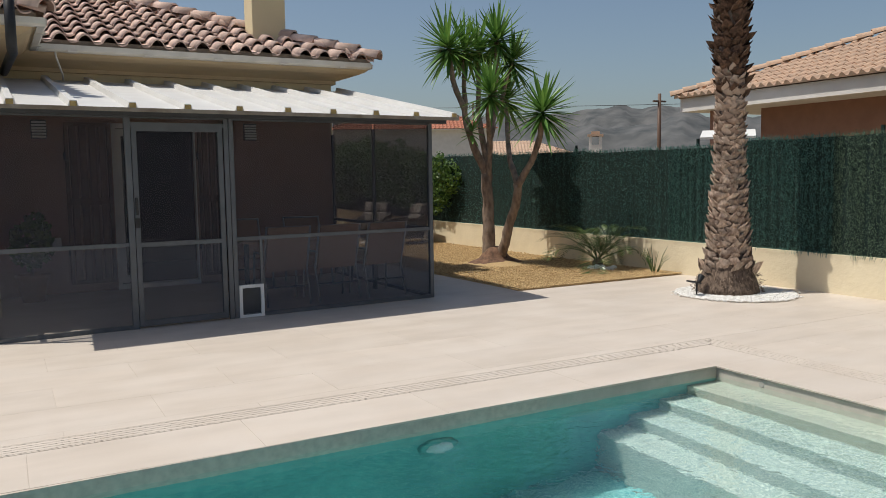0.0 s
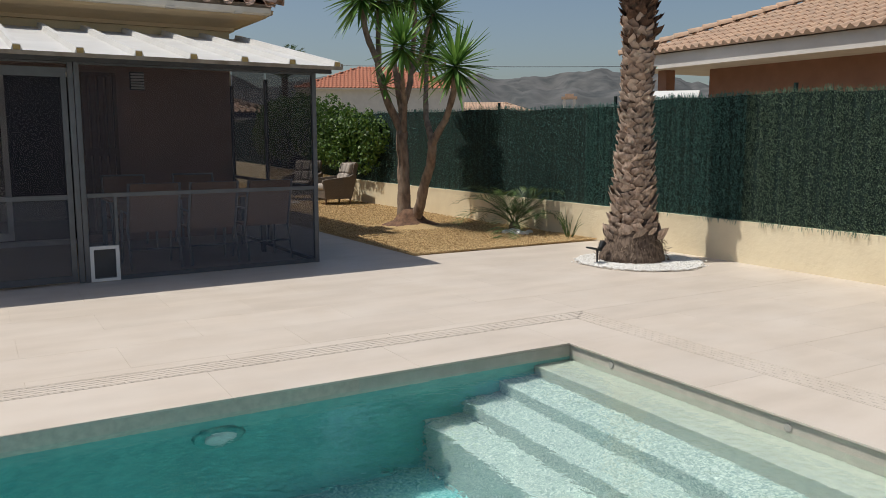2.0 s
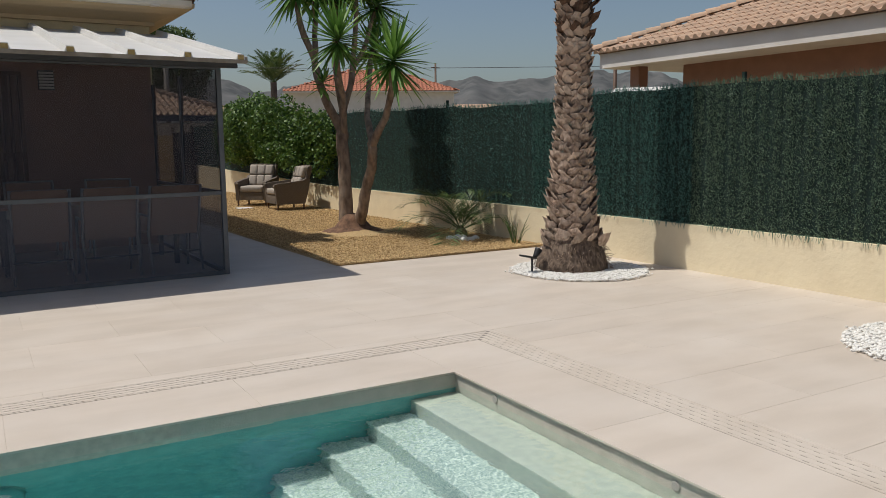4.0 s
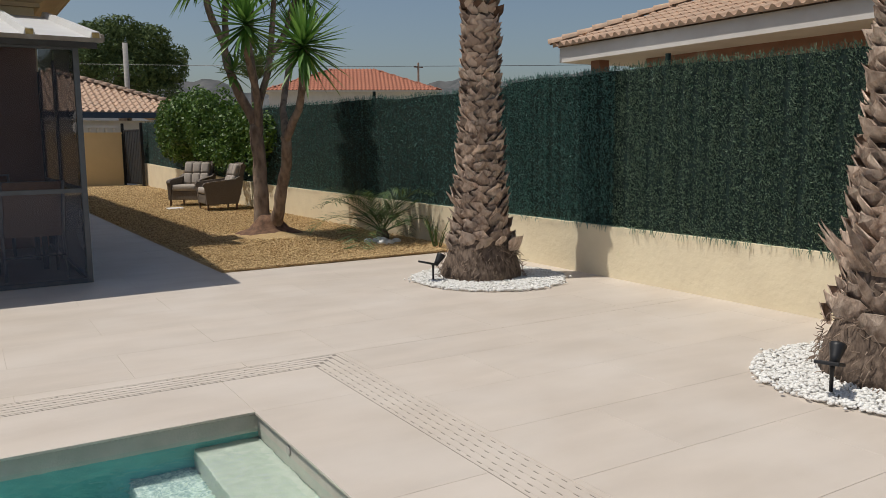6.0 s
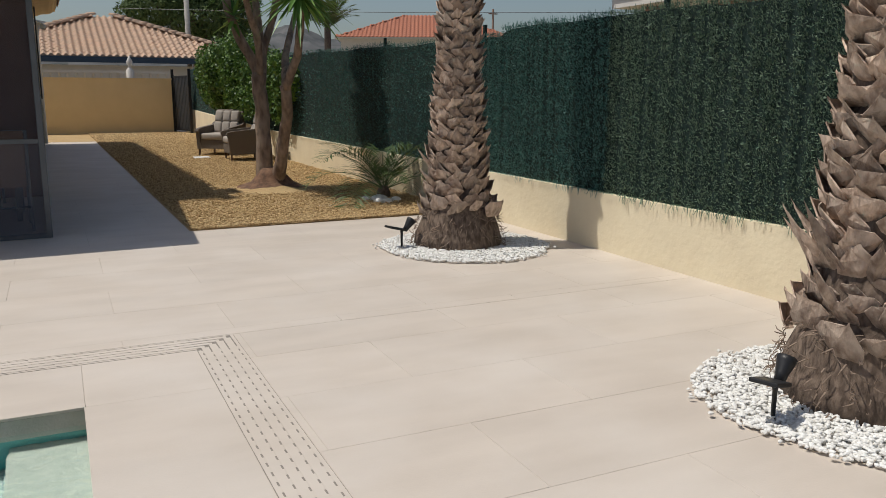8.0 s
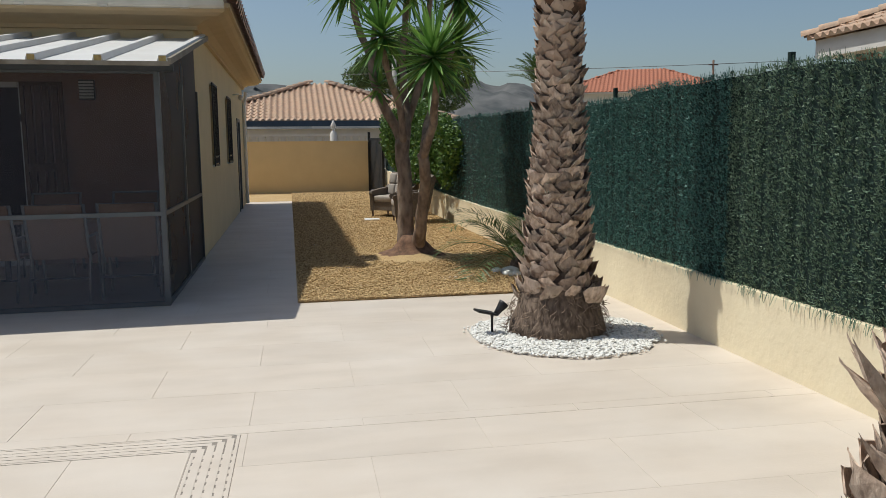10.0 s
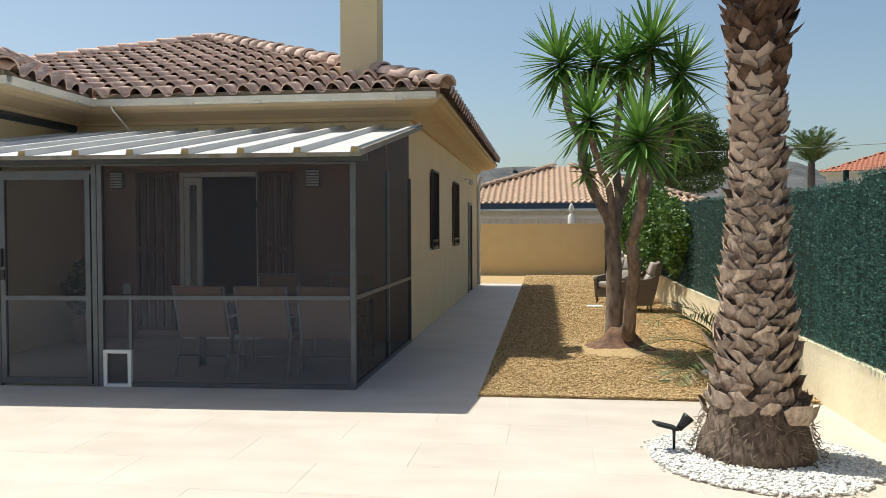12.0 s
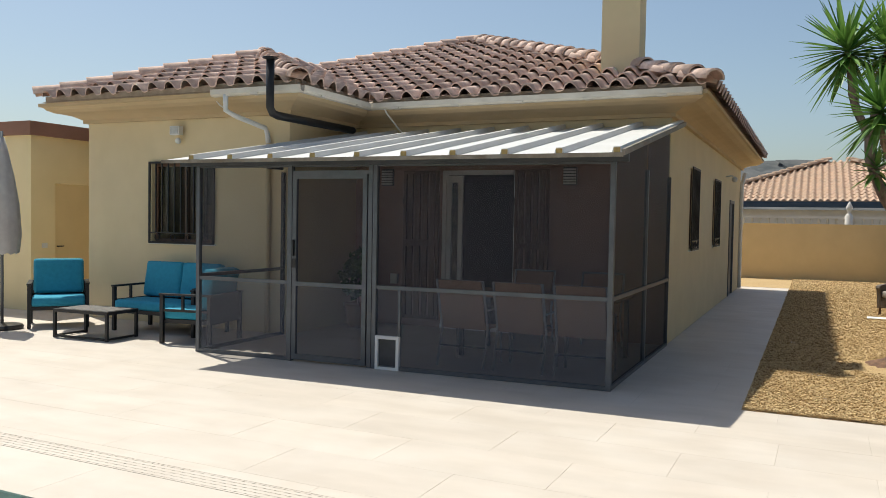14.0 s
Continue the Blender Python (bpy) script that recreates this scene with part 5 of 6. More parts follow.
def palm(x, y, label, dark_from, height=9.6, turn=0.0, girth=1.0, stubs=2):
    def palm_radius(z):
        return trunk_radius(z) * (1 - (1 - girth) * min(1.0, z / 0.6))

    g = thing("palm_tree", label, "palm tree", pose(x, y, 0), "date palms")
    bm = bmesh.new()
    prof = [(palm_radius(z) * 0.97 + 0.02 * noise.noise((z * 6, x, y)), z) for z in [i * 0.1 for i in range(int(height * 10) + 1)]]
    lathe(bm, prof, 20)
    for v in bm.verts:
        v.co += Vector((v.co.x, v.co.y, 0)).normalized() * 0.035 * noise.noise(v.co * 9)
    trunk = part("trunk", bm, "fibre", g, "fibrous brown trunk", True)
    count, z, row = 0, 0.26, 0
    extra = {False: bmesh.new(), True: bmesh.new()}
    while z < height:
        for k in range(11):
            a = turn + 2 * math.pi * (k + 0.5 * (row % 2)) / 11 + rng.uniform(-0.09, 0.09)
            if z < 0.42 and rng.random() < 0.3:
                continue
            dark = z > dark_from + rng.uniform(-0.25, 0.25)
            me = BOOTS_DARK[int(rng.integers(4))] if dark else BOOTS[int(rng.integers(6))]
            r = palm_radius(z) - 0.004
            s = (palm_radius(z) / 0.205) ** 0.5 * rng.uniform(0.85, 1.15) * (1 if z > 0.5 else 0.85)
            m_ = Matrix.Translation((r * math.cos(a), r * math.sin(a), z + rng.uniform(-0.02, 0.02))) @ Matrix.Rotation(a + rng.uniform(-0.12, 0.12), 4, "Z") @ Matrix.Rotation(rng.uniform(-0.08, 0.16), 4, "Y") @ Matrix.Rotation((0.38 if row % 2 else -0.38) + rng.uniform(-0.14, 0.14), 4, "X") @ Matrix.Diagonal((s * (1 if z > 0.65 else 0.7), s * 1.08, s * rng.uniform(0.78, 1.05), 1))
            if count < 300:
                piece("boot", me, trunk, m_)
                count += 1
            else:
                bx = extra[dark]
                at = len(bx.verts)
                bx.from_mesh(me)
                bx.verts.ensure_lookup_table()
                for v in bx.verts[at:]:
                    v.co = m_ @ v.co
        z += 0.060 if z < 2.9 else 0.1 if z < 4.5 else 0.3
        row += 1
    part("boot_mass", extra[False], "boot_mass", trunk, "pale frond stubs")["kind"] = "stuff"
    part("boot_mass", extra[True], "boot_dark", trunk, "dark ragged frond stubs")["kind"] = "stuff"
    # long dry stubs that stand off low on the trunk
    for i in range(stubs):
        a = math.pi + (i - (stubs - 1) / 2) * 0.33 + rng.uniform(-0.12, 0.12)
        z0 = rng.uniform(0.30, 0.62)
        r = palm_radius(z0) - 0.01
        piece("boot", BOOTS[i % 6], trunk, Matrix.Translation((r * math.cos(a), r * math.sin(a), z0)) @ Matrix.Rotation(a, 4, "Z") @ Matrix.Rotation(rng.uniform(0.25, 0.5), 4, "Y") @ Matrix.Rotation(rng.uniform(-0.3, 0.3), 4, "X") @ Matrix.Diagonal((1.0, 0.42, rng.uniform(1.7, 2.4), 1)))
    # coarse fibres at the foot
    bm = bmesh.new()
    for _ in range(420):
        a, z0 = rng.uniform(0, 2 * math.pi), rng.uniform(0.0, 0.40)
        r = palm_radius(z0) + 0.012
        p = Vector((r * math.cos(a), r * math.sin(a), z0))
        q = p + Vector((math.cos(a) * rng.uniform(0.01, 0.05) - math.sin(a) * rng.uniform(-0.06, 0.06), math.sin(a) * rng.uniform(0.01, 0.05) + math.cos(a) * rng.uniform(-0.06, 0.06), rng.uniform(-0.09, 0.05)))
        q.z = max(q.z, 0.01)
        tube(bm, [p, (p + q) / 2 + Vector((math.cos(a), math.sin(a), 0)) * 0.012, q], [0.0035, 0.003, 0.0012], 3)
    part("fibre", bm, "root_fibre", trunk, "coarse brown fibres")["kind"] = "stuff"
    bm = bmesh.new()
    for i in range(34):
        frond(bm, (0, 0, height - 0.1), i * 2.399, 1.25 - 1.35 * (i / 34), rng.uniform(2.0, 2.35), 34, 0.02, 1.1)
    part("crown", bm, "frond", g, "arching green fronds")
    return g


palm(8.55, 6.97, "date palm trunk with diamond frond stubs in a white pebble ring", 2.6, girth=0.86)
palm(8.545, 2.995, "thick date palm trunk with pale frond stubs in white pebbles", 3.1, turn=0.4, stubs=12)


def pebble_ring(cx, cy, r, n):
    bm = bmesh.new()
    lathe(bm, [(r - 0.09, 0.001), (r - 0.12, 0.004), (0.01, 0.008)], 48, (cx, cy))
    g = tagged(link_mesh("pebble_ring", bm, "pebble_bed"), "ring of white pebbles round the palm", "pebbles", "", "stuff")
    proto = bmesh.new()
    bmesh.ops.create_icosphere(proto, subdivisions=1, radius=1.0)
    pv = np.array([v.co[:] for v in proto.verts])
    pf = [tuple(v.index for v in f.verts) for f in proto.faces]
    proto.free()
    vs, fs = [], []
    for _ in range(n):
        a = rng.uniform(0, 2 * math.pi)
        rr = r * math.sqrt(rng.uniform(0.10, 1.0)) * (1 + 0.05 * noise.noise((math.cos(a) * 2.2 + cx, math.sin(a) * 2.2, 2))) + (rng.exponential(0.02) if rng.random() < 0.12 else 0)
        s = np.array((rng.uniform(0.009, 0.018), rng.uniform(0.008, 0.014), rng.uniform(0.006, 0.011)))
        t = rng.uniform(0, 2 * math.pi)
        rot = np.array(((math.cos(t), -math.sin(t), 0), (math.sin(t), math.cos(t), 0), (0, 0, 1)))
        k = len(vs)
        vs += list((pv * s * rng.uniform(0.85, 1.15, pv.shape)) @ rot.T + (cx + rr * math.cos(a), cy + rr * math.sin(a), 0.010 + rng.uniform(0, 0.014)))
        fs += [tuple(i + k for i in f) for f in pf]
    st = raw("pebbles", vs, fs, "pebble", g)
    st["kind"] = "stuff"


pebble_ring(8.56, 6.85, 0.72, 5600)
pebble_ring(8.52, 2.97, 0.73, 6200)


def solar_lamp(x, y, turn):
    g = thing("solar_spotlight", "black solar garden spotlight on a ground stake", "garden lamp", pose(x, y, 0.01, 0, 0, turn), "solar spotlights")
    g.scale = (0.78, 0.78, 0.78)
    part("stake", tube(bmesh.new(), [(0, 0, -0.01), (0, 0, 0.16), (0, 0, 0.20)], [0.012, 0.014, 0.02], 8), "black", g, "", True)
    bm = bmesh.new()
    box(bm, -0.10, 0.10, -0.075, 0.075, -0.012, 0.012, bevel=0.006)
    part("solar_panel", bm, "black", g, at=pose(-0.075, 0, 0.225, 0, 14, 0))
    bm = bmesh.new()
    lathe(bm, [(0.028, -0.07), (0.034, -0.02), (0.05, 0.05), (0.055, 0.075), (0.045, 0.078)], 14)
    part("lamp_head", bm, "black", g, "", True, at=pose(0.085, 0, 0.245, 0, 40, 0))


solar_lamp(8.02, 6.98, 10)
solar_lamp(7.95, 2.99, 20)


# ---- yucca tree ----
def yucca_head(g, c, r, n, up):
    bm = bmesh.new()
    c = Vector(c)
    upv = Vector(up).normalized()
    q = upv.to_track_quat("Z", "Y")
    n = int(n * 0.84)
    for i in range(n):
        f = i / n
        el = math.radians(86 - 125 * f ** 0.68 + rng.uniform(-7, 7))
        az = i * 2.39996 + rng.uniform(-0.15, 0.15)
        d = q @ Vector((math.cos(az) * math.cos(el), math.sin(az) * math.cos(el), math.sin(el)))
        ln = r * rng.uniform(0.86, 1.2) * (1 - 0.12 * f)
        w = d.cross(Vector((0, 0, 1)) if abs(d.z) < 0.95 else Vector((1, 0, 0))).normalized()
        nrm = w.cross(d).normalized()
        sag = ln * (0.03 + 0.22 * f * f)
        base = c - upv * (0.14 * f)
        rows = []
        for t, hw in ((0.0, 0.015), (0.25, 0.031), (0.6, 0.027), (0.85, 0.013)):
            p = base + d * ln * t - Vector((0, 0, sag * t * t))
            rows.append((bm.verts.new(p - w * hw), bm.verts.new(p - nrm * hw * 0.35), bm.verts.new(p + w * hw)))
        tip = bm.verts.new(base + d * ln - Vector((0, 0, sag)))
        for a, b in zip(rows, rows[1:]):
            bm.faces.new((a[0], a[1], b[1], b[0]))
            bm.faces.new((a[1], a[2], b[2], b[1]))
        a = rows[-1]
        bm.faces.new((a[0], a[1], tip))
        bm.faces.new((a[1], a[2], tip))
    part("leaf_rosette", bm, "yucca", g, "rosette of stiff green sword leaves")


yt = thing("yucca_tree", "branching yucca tree with sword-leaf rosettes in the gravel", "yucca", pose(0, 0, 0))
bm = bmesh.new()
lathe(bm, [(0.52, -0.03), (0.40, 0.05), (0.27, 0.11), (0.20, 0.20), (0.15, 0.30)], 22, (8.08, 11.6))
for v in bm.verts:
    v.co += Vector((v.co.x - 8.08, v.co.y - 11.6, 0)) * 0.45 * noise.noise(v.co * 4)
part("trunk_base", bm, "root", yt, "swollen brown foot", True)
STEMS = [
    ([(8.03, 11.64, 0.1), (8.0, 11.65, 0.7), (8.0, 11.65, 1.25), (7.99, 11.65, 1.55)], [0.15, 0.125, 0.115, 0.115]),
    ([(7.99, 11.65, 1.5), (7.8, 11.66, 1.92), (7.62, 11.68, 2.35), (7.58, 11.7, 2.62), (7.40, 11.8, 3.15), (7.35, 11.8, 3.62)], [0.095, 0.08, 0.068, 0.062, 0.056, 0.05]),
    ([(7.59, 11.7, 2.55), (7.70, 11.85, 3.05), (7.78, 12.0, 3.65)], [0.055, 0.05, 0.044]),
    ([(8.0, 11.62, 1.5), (7.92, 11.42, 2.05), (7.74, 11.16, 2.5), (7.67, 11.02, 2.8)], [0.07, 0.056, 0.05, 0.045]),
    ([(8.0, 11.68, 1.45), (8.1, 11.85, 1.9), (8.04, 12.0, 2.6), (8.17, 12.18, 3.7)], [0.09, 0.068, 0.058, 0.048]),
    ([(8.1, 11.85, 1.8), (8.34, 11.95, 2.5), (8.5, 12.08, 3.9)], [0.066, 0.055, 0.045]),
    ([(8.36, 11.97, 2.5), (8.68, 12.1, 3.0), (8.9, 12.2, 3.55)], [0.05, 0.046, 0.042]),
    ([(8.15, 11.5, 0.1), (8.16, 11.32, 0.55), (8.20, 11.10, 1.0), (8.14, 10.96, 1.38)], [0.12, 0.10, 0.09, 0.088]),
    ([(8.14, 10.97, 1.34), (8.22, 10.72, 1.72), (8.19, 10.42, 2.15), (8.18, 10.32, 2.45)], [0.076, 0.064, 0.056, 0.05]),
    ([(8.14, 10.97, 1.34), (8.26, 11.35, 1.75), (8.55, 11.85, 2.3), (8.85, 12.3, 2.85)], [0.07, 0.058, 0.05, 0.045]),
]
for pts, rad in STEMS:
    fine, fr = [], []
    for (p0, r0), (p1, r1) in zip(zip(pts, rad), zip(pts[1:], rad[1:])):
        for t in (0, 0.2, 0.4, 0.6, 0.8):
            p = Vector(p0).lerp(Vector(p1), t)
            fine.append(p + Vector((noise.noise(p * 2.5), noise.noise(p * 2.5 + Vector((5, 0, 0))), 0)) * 0.04)
            fr.append(0.80 * (r0 + (r1 - r0) * t) * (1 + 0.16 * noise.noise(p * 9)))
    fine.append(Vector(pts[-1]))
    fr.append(0.80 * rad[-1])
    part("stem", tube(bmesh.new(), fine, fr, 12), "bark", yt, "", True)
for c, r, n, up in (((7.33, 11.8, 3.70), 0.66, 110, (-0.35, 0, 1)), ((7.66, 11.0, 2.88), 0.60, 92, (-0.15, -0.2, 1)), ((8.52, 12.1, 3.95), 0.66, 110, (0.1, 0, 1)),
                    ((8.19, 12.2, 3.78), 0.62, 90, (0, 0, 1)), ((8.18, 10.3, 2.56), 0.64, 120, (0.1, -0.2, 1)), ((8.93, 12.2, 3.62), 0.62, 90, (0.35, 0, 1)),
                    ((8.9, 12.35, 2.95), 0.6, 90, (0.3, 0.1, 1)), ((7.79, 12.0, 3.72), 0.62, 90, (-0.1, 0, 1)), ((7.70, 11.62, 2.32), 0.30, 26, (0.25, -0.1, 1))):
    yucca_head(yt, c, r, n, up)

# small feather palm by the wall, with a few rocks
sp = thing("young_palm", "young feather-leaved palm against the garden wall", "palm", pose(9.12, 10.1, 0))
bm = bmesh.new()
for i in range(14):
    frond(bm, (0, 0, 0.1), i * 2.399 + 0.3, 1.25 - 0.95 * (i / 14), rng.uniform(0.9, 1.25), 26, 0.0075, 1.7)
for v in bm.verts:
    if v.co.x > 0.36:
        v.co.x = 0.36 + (v.co.x - 0.36) * 0.05
    v.co.z = max(v.co.z, 0.03)
part("crown", bm, "frond", sp, "arching dark green fronds")
bm = bmesh.new()
lathe(bm, [(0.08, -0.03), (0.09, 0.08), (0.05, 0.16)], 10)
part("trunk", bm, "fibre", sp, "", True)
for i in range(9):
    bm = bmesh.new()
    bmesh.ops.create_icosphere(bm, subdivisions=2, radius=1.0)
    for v in bm.verts:
        v.co *= 1 + 0.2 * noise.noise(v.co * 1.7 + Vector((i * 3, 0, 0)))
        v.co = Vector((v.co.x * 0.07, v.co.y * 0.06, v.co.z * 0.04))
    tagged(link_mesh("rock", bm, "pebble", None, "", True, pose(8.75 + 0.5 * rng.random(), 9.5 + 0.5 * rng.random(), 0.03, 0, 0, 40 * i)), "pale grey rock at the foot of the young palm", "rock", "rocks by the young palm")
gs = thing("spiky_plant", "sparse spiky grass tuft beside the garden wall", "plant", pose(9.3, 9.0, 0))
bm = bmesh.new()
for i in range(16):
    a = rng.uniform(0, 6.28)
    p, q = Vector((0.04 * math.cos(a), 0.04 * math.sin(a), 0)), Vector((0.13 * math.cos(a), 0.3 * math.sin(a), rng.uniform(0.25, 0.5)))
    tube(bm, [p, (p + q) / 2 + Vector((0, 0, 0.06)), q], [0.006, 0.005, 0.001], 4)
part("blades", bm, "frond", gs)


# ---- leafy masses ----
def leaf_cloud(name, parent, blobs, n, size, mat, flat=0.6):
    """Many small leaves scattered through overlapping lumps, thickest near their skins."""
    vs, fs = [], []
    wsum = sum(b[3] * b[4] * b[5] for b in blobs)
    for cx, cy, cz, rx, ry, rz_ in blobs:
        for _ in range(int(n * rx * ry * rz_ / wsum)):
            d = rng.normal(size=3)
            d /= np.linalg.norm(d)
            r = rng.uniform(0.5, 1.0) ** 0.5 * (1 + 0.22 * noise.noise((d[0] * 2.6 + cx, d[1] * 2.6 + cy, d[2] * 2.6 + cz)))
            p = np.array((cx + d[0] * rx * r, cy + d[1] * ry * r, cz + d[2] * rz_ * r))
            a = d + rng.normal(size=3) * 0.7
            a /= np.linalg.norm(a)
            b = np.cross(a, rng.normal(size=3))
            b /= np.linalg.norm(b) + 1e-9
            c = np.cross(a, b)
            s = size * rng.uniform(0.6, 1.3)
            k = len(vs)
            vs += [p - b * s, p + c * s * flat, p + b * s, p - c * s * flat]
            fs.append((k, k + 1, k + 2, k + 3))
    ob = raw(name, vs, fs, mat, parent)
    return ob


bush = thing("climbing_bush", "dense bright green bush spilling over the fence", "bush", pose(0, 0, 0))
part("stem", tube(bmesh.new(), [(9.42, 19.5, 0.0), (9.4, 19.4, 0.6), (9.45, 19.3, 1.4)], [0.05, 0.04, 0.03], 8), "bark", bush, "", True)
sprigs = []
for _ in range(34):
    y = rng.uniform(15.6, 22.6)
    r = rng.uniform(0.14, 0.30)
    sprigs.append((9.22 + rng.uniform(-0.28, 0.3), y, rng.uniform(1.1, 2.5) - 0.25 * abs(y - 19.8) / 3, r * 0.8, r, r * rng.uniform(0.9, 1.6)))
leaf_cloud("crown", bush, sprigs + [(9.46, 15.6, 1.5, 0.2, 0.6, 0.4), (9.44, 16.2, 1.0, 0.18, 0.7, 0.35), (9.45, 16.6, 1.55, 0.25, 0.7, 0.45), (9.42, 17.6, 1.55, 0.38, 0.9, 0.6), (9.36, 18.9, 1.65, 0.5, 0.8, 0.75), (9.30, 20.2, 1.75, 0.6, 0.8, 0.75), (9.4, 19.6, 2.15, 0.4, 0.7, 0.45), (9.34, 21.5, 1.7, 0.55, 0.8, 0.75), (9.42, 22.5, 1.45, 0.4, 0.6, 0.6), (9.28, 18.2, 1.15, 0.3, 0.7, 0.35), (9.25, 20.8, 1.2, 0.35, 0.7, 0.4), (9.5, 21.2, 2.25, 0.3, 0.5, 0.3)], 26000, 0.042, "leaf")

pp = thing("potted_plant", "leafy dark plant in a clay pot inside the porch", "plant", pose(0.98, 11.5, 0))
bm = bmesh.new()
lathe(bm, [(0.13, 0.0), (0.19, 0.30), (0.205, 0.31), (0.205, 0.35), (0.18, 0.35), (0.17, 0.30)], 20)
part("pot", bm, "clay", pp, "brown clay pot", True)
part("stem", tube(bmesh.new(), [(0, 0, 0.28), (0.02, 0, 0.6), (0, 0.02, 0.85)], 0.015, 6), "bark", pp, "", True)
leaf_cloud("foliage", pp, [(0, 0, 0.72, 0.26, 0.26, 0.3), (0.05, -0.05, 0.98, 0.16, 0.16, 0.16)], 700, 0.055, "leaf")

pine = thing("pine_tree", "broad dark green umbrella pine behind the houses", "pine tree", pose(0, 0, 0))
FAR = 1.98
pine.matrix_basis = Matrix.Translation(Vector((5.4, 0.9, 1.3)) * (1 - FAR)) @ Matrix.Scale(FAR, 4)
part("trunk", tube(bmesh.new(), [(12.3, 41, -0.3), (12.2, 41, 2.5), (12.0, 41, 5.0)], [0.3, 0.25, 0.15], 10), "bark", pine, "", True)
for p in ((10.3, 41, 5.3), (13.8, 41.3, 5.6), (12.6, 40.2, 6.2)):
    part("limb", tube(bmesh.new(), [(12.2, 41, 3.0), ((12.2 + p[0]) / 2, 41, 4.2), p], [0.15, 0.1, 0.05], 8), "bark", pine, "", True)
leaf_cloud("crown", pine, [(10.0, 40.8, 5.3, 0.7, 0.8, 0.5), (10.8, 40.3, 6.2, 0.7, 0.8, 0.5), (12.2, 40.2, 6.7, 0.8, 0.8, 0.45), (13.6, 40.2, 6.3, 0.8, 0.8, 0.5), (14.5, 40.3, 5.5, 0.7, 0.8, 0.5), (11.2, 39.9, 5.2, 0.8, 0.6, 0.4), (13.0, 39.8, 5.3, 0.9, 0.6, 0.4), (10.4, 40.8, 5.0, 1.5, 1.5, 0.9), (11.6, 41, 5.9, 1.6, 1.6, 1.1), (13.0, 41, 5.8, 1.6, 1.6, 1.1), (14.1, 41, 4.9, 1.2, 1.4, 1.0), (12.3, 40.5, 4.6, 2.2, 1.5, 0.9), (9.4, 40.6, 4.7, 0.8, 1.0, 0.6), (13.3, 40.8, 3.8, 1.6, 1.3, 0.8)], 26000, 0.11, "pine", 0.3)
part("pole", tube(bmesh.new(), [(11.4, 38.5, -0.3), (11.4, 38.5, 5.7)], 0.11, 10), "concrete", thing("chimney_pipe", "grey concrete pole beside the pine", "pole", pose(0, 0, 0)), "", True)

fp = thing("palm_tree", "distant palm with a tuft of fronds above the roofs", "palm tree", Matrix.Translation((36.8, 96, -0.5)) @ Matrix.Scale(2.0, 4))
part("trunk", tube(bmesh.new(), [(0, 0, 0), (0, 0, 4.6)], [0.25, 0.2], 8), "fibre", fp, "", True)
bm = bmesh.new()
for i in range(26):
    frond(bm, (0, 0, 4.5), i * 2.399, 1.5 - 1.0 * (i / 26), 2.3, 18, 0.035, 0.9)
part("crown", bm, "frond", fp)


# ---- neighbouring houses ----
def wavy_roof(name, parent, eave_a, eave_b, up, length, top_frac, mat, pitch=0.24, row=0.38, inset=0.0):
    """A tiled roof plane: from an eave line upwards; top_frac: the part of the eave's length left at the top; rows step down like courses."""
    a, b, up = Vector(eave_a), Vector(eave_b), Vector(up).normalized()
    along = (b - a).normalized()
    width = (b - a).length
    nrm = along.cross(up).normalized()
    if nrm.z < 0:
        nrm = -nrm
    bm = bmesh.new()
    rows = max(2, int(length / row))
    per = 6
    for j in range(rows):
        f0 = j / rows
        s0 = width * (1 - top_frac) / 2 * f0 + inset * f0
        s1 = width - width * (1 - top_frac) / 2 * f0 + inset * f0
        k0, k1 = math.ceil(s0 / pitch), math.floor(s1 / pitch)
        cols = [(k0 + i / per) * pitch for i in range((k1 - k0) * per + 1)]
        lo, hi = [], []
        for u in cols:
            ph = u / pitch % 1
            h = 0.075 * math.sin(math.pi * ph / 0.68) if ph < 0.68 else -0.012 * math.sin(math.pi * (ph - 0.68) / 0.32)
            p = a + along * u + nrm * h
            lo.append(bm.verts.new(p + up * (length * f0 - 0.03) + nrm * 0.03))
            hi.append(bm.verts.new(p + up * (length * (j + 1) / rows)))
        base = [bm.verts.new(a + along * u + up * (length * f0 - 0.03) - nrm * 0.01) for u in cols]
        for i in range(len(cols) - 1):
            bm.faces.new((lo[i], lo[i + 1], hi[i + 1], hi[i]))
            bm.faces.new((base[i], base[i + 1], lo[i + 1], lo[i]))
    return part(name, bm, mat, parent)


